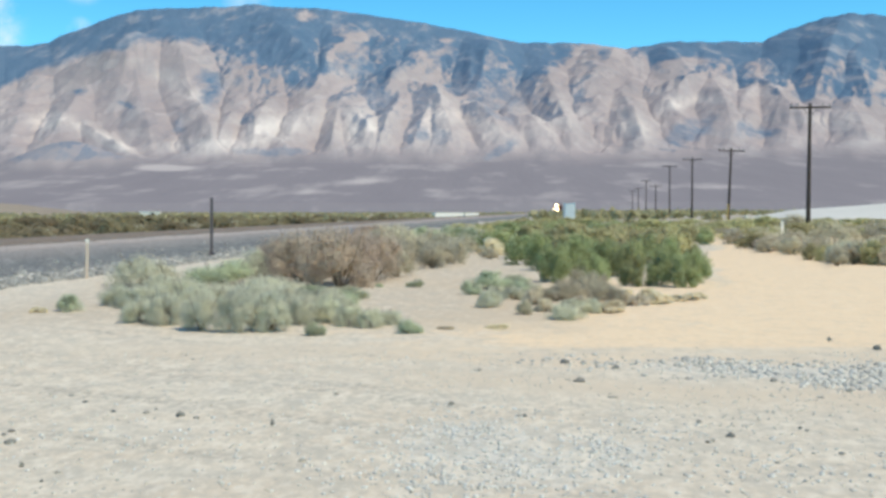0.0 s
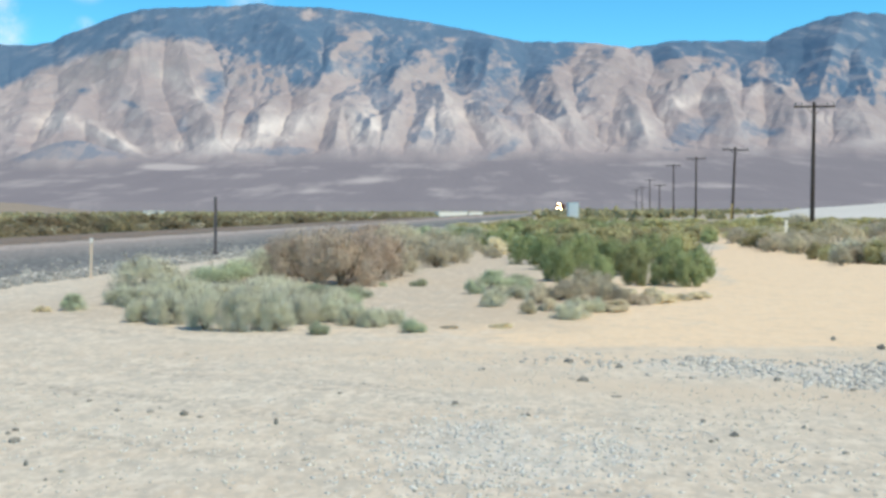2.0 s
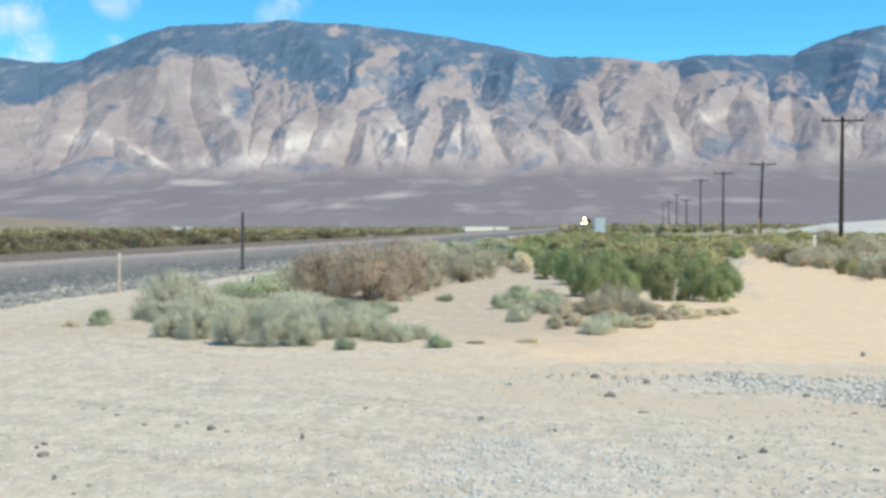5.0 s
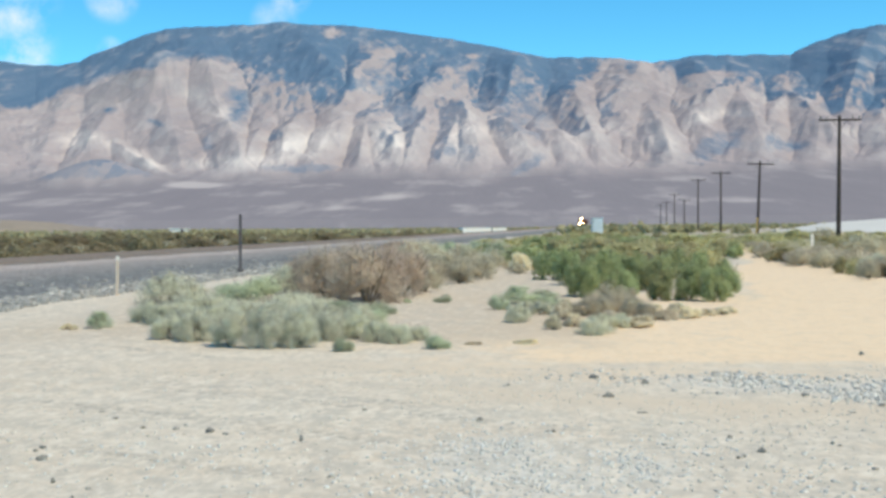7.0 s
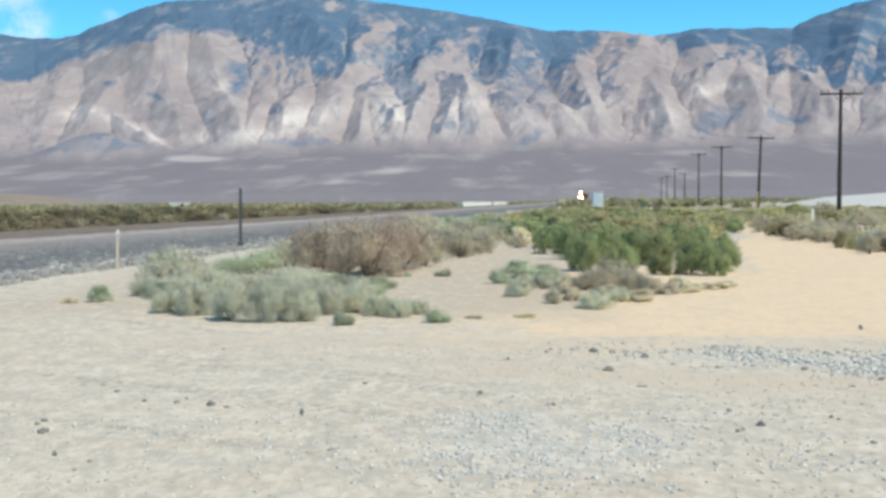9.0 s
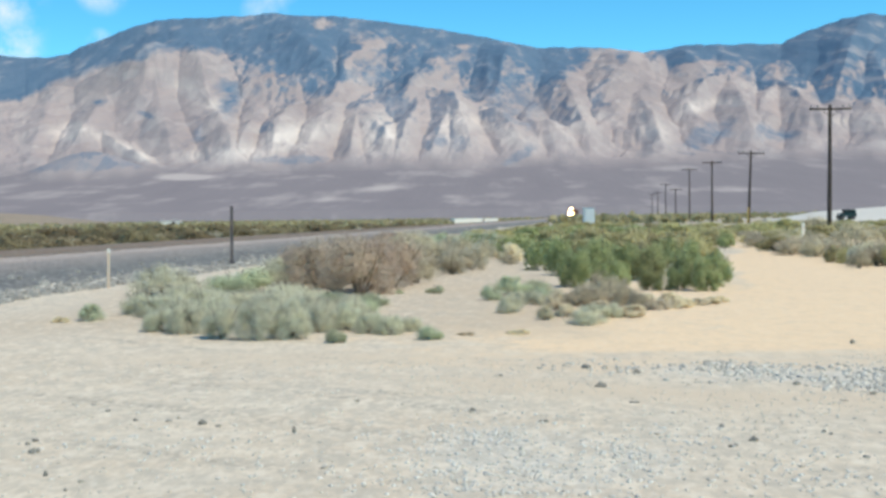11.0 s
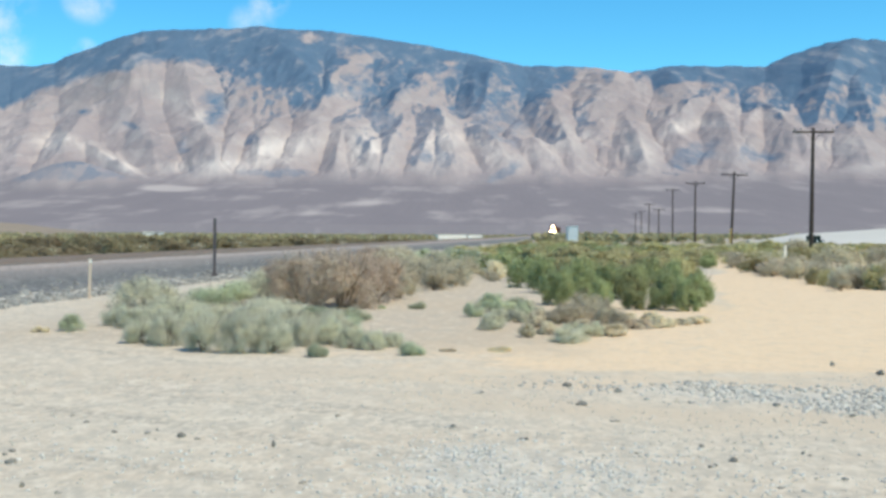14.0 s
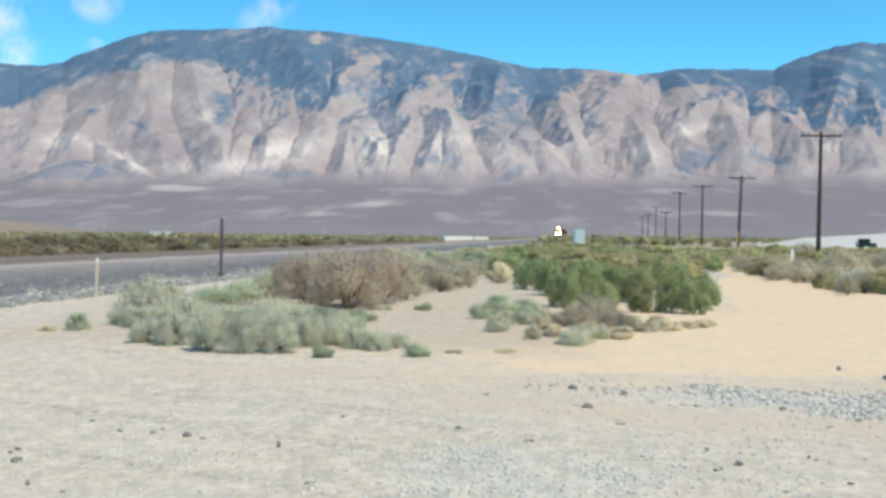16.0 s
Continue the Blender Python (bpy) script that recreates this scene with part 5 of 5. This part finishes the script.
def loose_gravel():
    g = np.random.default_rng(3)
    n = 170000
    r, a = 4.5 + 9.5 * g.random(n) ** 0.8, g.uniform(-0.46, 0.46, n)
    x, y = r * np.sin(a), r * np.cos(a)
    chance = g.random(n)
    few = 0.03 + 0.06 * smooth(fbm(x / 1.1, y / 1.6, 33), -0.1, 0.5)
    few = few * np.where(y > 13.2, 0.06, 1.0)
    k = chance < few
    chips("scattered_gravel", 5, x[k], y[k], 0.004 + 0.011 * g.random(k.sum()) ** 2.6, M_STONE_VARIED, "small tan stone chips pressed into pale dust")
    clump = 0.25 + 0.75 * smooth(fbm(x / 0.35, y / 0.5, 43), -0.2, 0.4)
    k = chance < 0.5 * patch_of(x, y) * clump
    chips("pale_gravel", 6, x[k], y[k], 0.004 + 0.015 * g.random(k.sum()) ** 2.4, M_STONE_PALE, "thin spread of pale blue-grey crushed stone")
    k = chance < 0.4 * strip_of(x, y) * clump
    chips("coarse_gravel", 7, x[k], y[k], 0.006 + 0.026 * g.random(k.sum()) ** 2.2, M_STONE_COARSE, "band of coarse blue-grey crushed stone")


M_STONE_VARIED = varied_stone()
M_STONE_PALE = varied_stone("pale_stone", (0.42, 0.415, 0.39), (0.66, 0.65, 0.61))
M_STONE_COARSE = varied_stone("coarse_stone", (0.31, 0.30, 0.28), (0.66, 0.635, 0.58))
loose_gravel()


def toe_stones():
    """Spilt ballast along the foot of the bed."""
    g = np.random.default_rng(17)
    n = 3200
    run, side = 16 + 70 * g.random(n) ** 1.4, -11.6 - np.abs(g.normal(0, 1.0, n))
    x, y = run * AHEAD[0] + side * ACROSS[0], run * AHEAD[1] + side * ACROSS[1]
    z = np.maximum(land(x, y), np.interp(-side, (12.6, 14.6, 16.4), (-0.1, 0.20, 0.41)))
    verts, faces = [], []
    for i in range(n):
        s = 0.03 + 0.075 * g.random() ** 2
        verts.append(stone_verts(g, s) + np.array([x[i], y[i], z[i] + 0.3 * s]))
        faces += [tuple(k + 8 * i for k in f) for f in CHIP]
    me = mesh_of("spilt_ballast", np.concatenate(verts), faces, M_SPILT)
    tagged(new("spilt_ballast", me), "spilt grey ballast stones at the foot of the track bed", "ballast stones", kind="stuff")


M_SPILT = varied_stone("spilt_stone", (0.16, 0.16, 0.16), (0.38, 0.365, 0.335))
toe_stones()


def rock(x, y, w, h, seed, mat=None, label="dark angular stone lying on pale gravel"):
    g = random.Random(seed)
    bm = blank()
    bmesh.ops.create_icosphere(bm, subdivisions=2, radius=0.5)
    for v in bm.verts:
        v.co *= 0.8 + 0.45 * noise.noise(v.co * 2.3 + Vector((seed, 0, 0)))
        v.co.x *= w
        v.co.y *= w * 0.8
        v.co.z *= h * 1.3
    me = bpy.data.meshes.new("rock")
    bm.to_mesh(me)
    bm.free()
    me.materials.append(mat or M_ROCK)
    ob = new("rock", me)
    ob.matrix_basis = pose(x, y, one(x, y) + h * 0.28, 0, 0, g.uniform(0, 360))
    return tagged(ob, label, "rock", "stones on the gravel")


rock(-2.99, 8.03, 0.103, 0.045, 1)
rock(2.03, 8.21, 0.077, 0.046, 2)
rock(-2.03, 9.00, 0.099, 0.051, 3)
rock(-1.26, 8.60, 0.048, 0.059, 4)
rock(-2.64, 7.28, 0.040, 0.041, 5)
rock(1.28, 10.85, 0.120, 0.048, 6)
rock(1.29, 12.35, 0.158, 0.047, 7)
rock(4.73, 14.27, 0.085, 0.063, 8)
rock(4.98, 13.35, 0.114, 0.075, 9)
rock(1.76, 11.91, 0.071, 0.060, 10)
rock(1.93, 8.76, 0.045, 0.028, 11)
rock(0.07, 9.51, 0.057, 0.036, 12)
rock(0.63, 9.00, 0.061, 0.028, 13)
rock(1.86, 8.02, 0.048, 0.025, 14)
rock(2.62, 8.53, 0.036, 0.027, 15)
rock(-2.98, 9.69, 0.067, 0.023, 41)
rock(-2.61, 9.21, 0.050, 0.025, 42)
rock(-2.33, 9.13, 0.071, 0.025, 43, M_DULL, "dusty grey stone half sunk in pale gravel")
rock(-2.29, 9.29, 0.043, 0.025, 44, M_DULL, "dusty grey stone half sunk in pale gravel")
rock(-1.89, 8.91, 0.076, 0.021, 45, M_DULL, "dusty grey stone half sunk in pale gravel")
rock(-3.12, 8.41, 0.072, 0.026, 46)
rock(-3.13, 8.29, 0.051, 0.022, 47)
rock(-0.92, 10.02, 0.054, 0.020, 48)
rock(-0.90, 7.40, 0.063, 0.023, 49, M_DULL, "dusty grey stone half sunk in pale gravel")
rock(-3.21, 10.05, 0.062, 0.018, 50, M_DULL, "dusty grey stone half sunk in pale gravel")
rock(-2.38, 6.88, 0.027, 0.019, 51)
rock(-2.36, 7.11, 0.044, 0.022, 52, M_DULL, "dusty grey stone half sunk in pale gravel")
rock(1.48, 12.28, 0.114, 0.033, 53)
rock(1.25, 10.84, 0.109, 0.029, 54)
rock(2.64, 12.66, 0.147, 0.030, 55, M_DULL, "dusty grey stone half sunk in pale gravel")
rock(1.76, 11.89, 0.110, 0.032, 56)
rock(1.92, 8.72, 0.054, 0.018, 57, M_DULL, "dusty grey stone half sunk in pale gravel")
rock(0.59, 9.01, 0.063, 0.018, 58, M_DULL, "dusty grey stone half sunk in pale gravel")
rock(0.05, 9.42, 0.051, 0.022, 59, M_DULL, "dusty grey stone half sunk in pale gravel")
rock(1.40, 8.48, 0.046, 0.018, 60, M_DULL, "dusty grey stone half sunk in pale gravel")
rock(3.24, 9.99, 0.077, 0.018, 61, M_DULL, "dusty grey stone half sunk in pale gravel")
rock(2.61, 7.60, 0.053, 0.023, 62, M_DULL, "dusty grey stone half sunk in pale gravel")
rock(1.82, 7.99, 0.043, 0.022, 63)
rock(1.44, 9.90, 0.115, 0.018, 64, M_DULL, "dusty grey stone half sunk in pale gravel")
rock(0.57, 6.74, 0.042, 0.018, 65, M_DULL, "dusty grey stone half sunk in pale gravel")
rock(3.12, 10.98, 0.093, 0.037, 66)
rock(3.64, 10.43, 0.081, 0.035, 67)
rock(2.65, 8.46, 0.052, 0.018, 68, M_DULL, "dusty grey stone half sunk in pale gravel")
rock(0.37, 11.72, 0.063, 0.028, 69, M_DULL, "dusty grey stone half sunk in pale gravel")
rock(2.11, 7.33, 0.051, 0.018, 70, M_DULL, "dusty grey stone half sunk in pale gravel")
rock(-0.18, 6.59, 0.036, 0.018, 71, M_DULL, "dusty grey stone half sunk in pale gravel")
rock(1.32, 7.02, 0.022, 0.018, 72, M_DULL, "dusty grey stone half sunk in pale gravel")


def pale_boulder(x, y, w, h, seed):
    ob = rock(x, y, w, h, seed)
    ob.name = "boulder"
    ob.data.materials[0] = M_SLOPE
    return tagged(ob, "pale boulder at the foot of the graded slope", "boulder", "pale boulders by the slope")


pale_boulder(49.2, 190.0, 1.5, 0.9, 31)
pale_boulder(50.9, 188.0, 0.9, 0.7, 32)
pale_boulder(52.6, 189.0, 1.3, 0.8, 33)
pale_boulder(54.0, 187.0, 0.8, 0.5, 34)


# ---------------------------------------------------------------- what moves
def motions():
    def rail(run):
        x, y = along(run, RAIL_SIDE)
        return pose(x, y, 0.60, 0, 0, -7.05)
    start, speed = 733.0, 8.75
    for k, thing in enumerate([locomotive] + freight):
        gap = 0 if k == 0 else 22.5 + 17.0 * (k - 1)
        walk(thing, [(t, rail(start - speed * t + gap)) for t in (0, 4, 8, 12, 16)])

    # the car comes in along the slope, swings round and drives off to the right
    def place(t):
        across = -2 + (9.8 if t > 13 else 8.0) * (t - 13) ** 2
        d = 214 - 12 * float(smooth(np.array(t), 11.0, 15.0)) - 1.5 * max(0.0, t - 14.5)
        tan = (645 + across) / 2069
        return tan * d, d

    def wheels_at(x, y):
        return float(slope_z(np.array([x]), np.array([y]))[0])
    rows, roll_rows, dist = [], [], 0.0
    times = [7.5 + 0.25 * i for i in range(35)]
    last = None
    for t in times:
        (x, y), (x2, y2) = place(t), place(t + 0.05)
        head = math.degrees(math.atan2(y2 - y, x2 - x)) + 90
        if last:
            dist += math.hypot(x - last[0], y - last[1])
        last = (x, y)
        rows.append((t, pose(x, y, wheels_at(x, y) + 0.03, 0, 0, head)))
        roll_rows.append((t, dist))
    walk(jeep, [(0, rows[0][1])] + rows)
    for hub in jeep_wheels:
        at = hub.location.copy()
        # a turn of at most 80 degrees a row
        turn, spins = 0.0, [(0, pose(*at))]
        for (t0, a0), (t1, a1) in zip(roll_rows, roll_rows[1:]):
            turn += min(80.0, math.degrees((a1 - a0) / 0.39))
            spins.append((t1, pose(*at, turn, 0, 0)))
        walk(hub, spins)


motions()
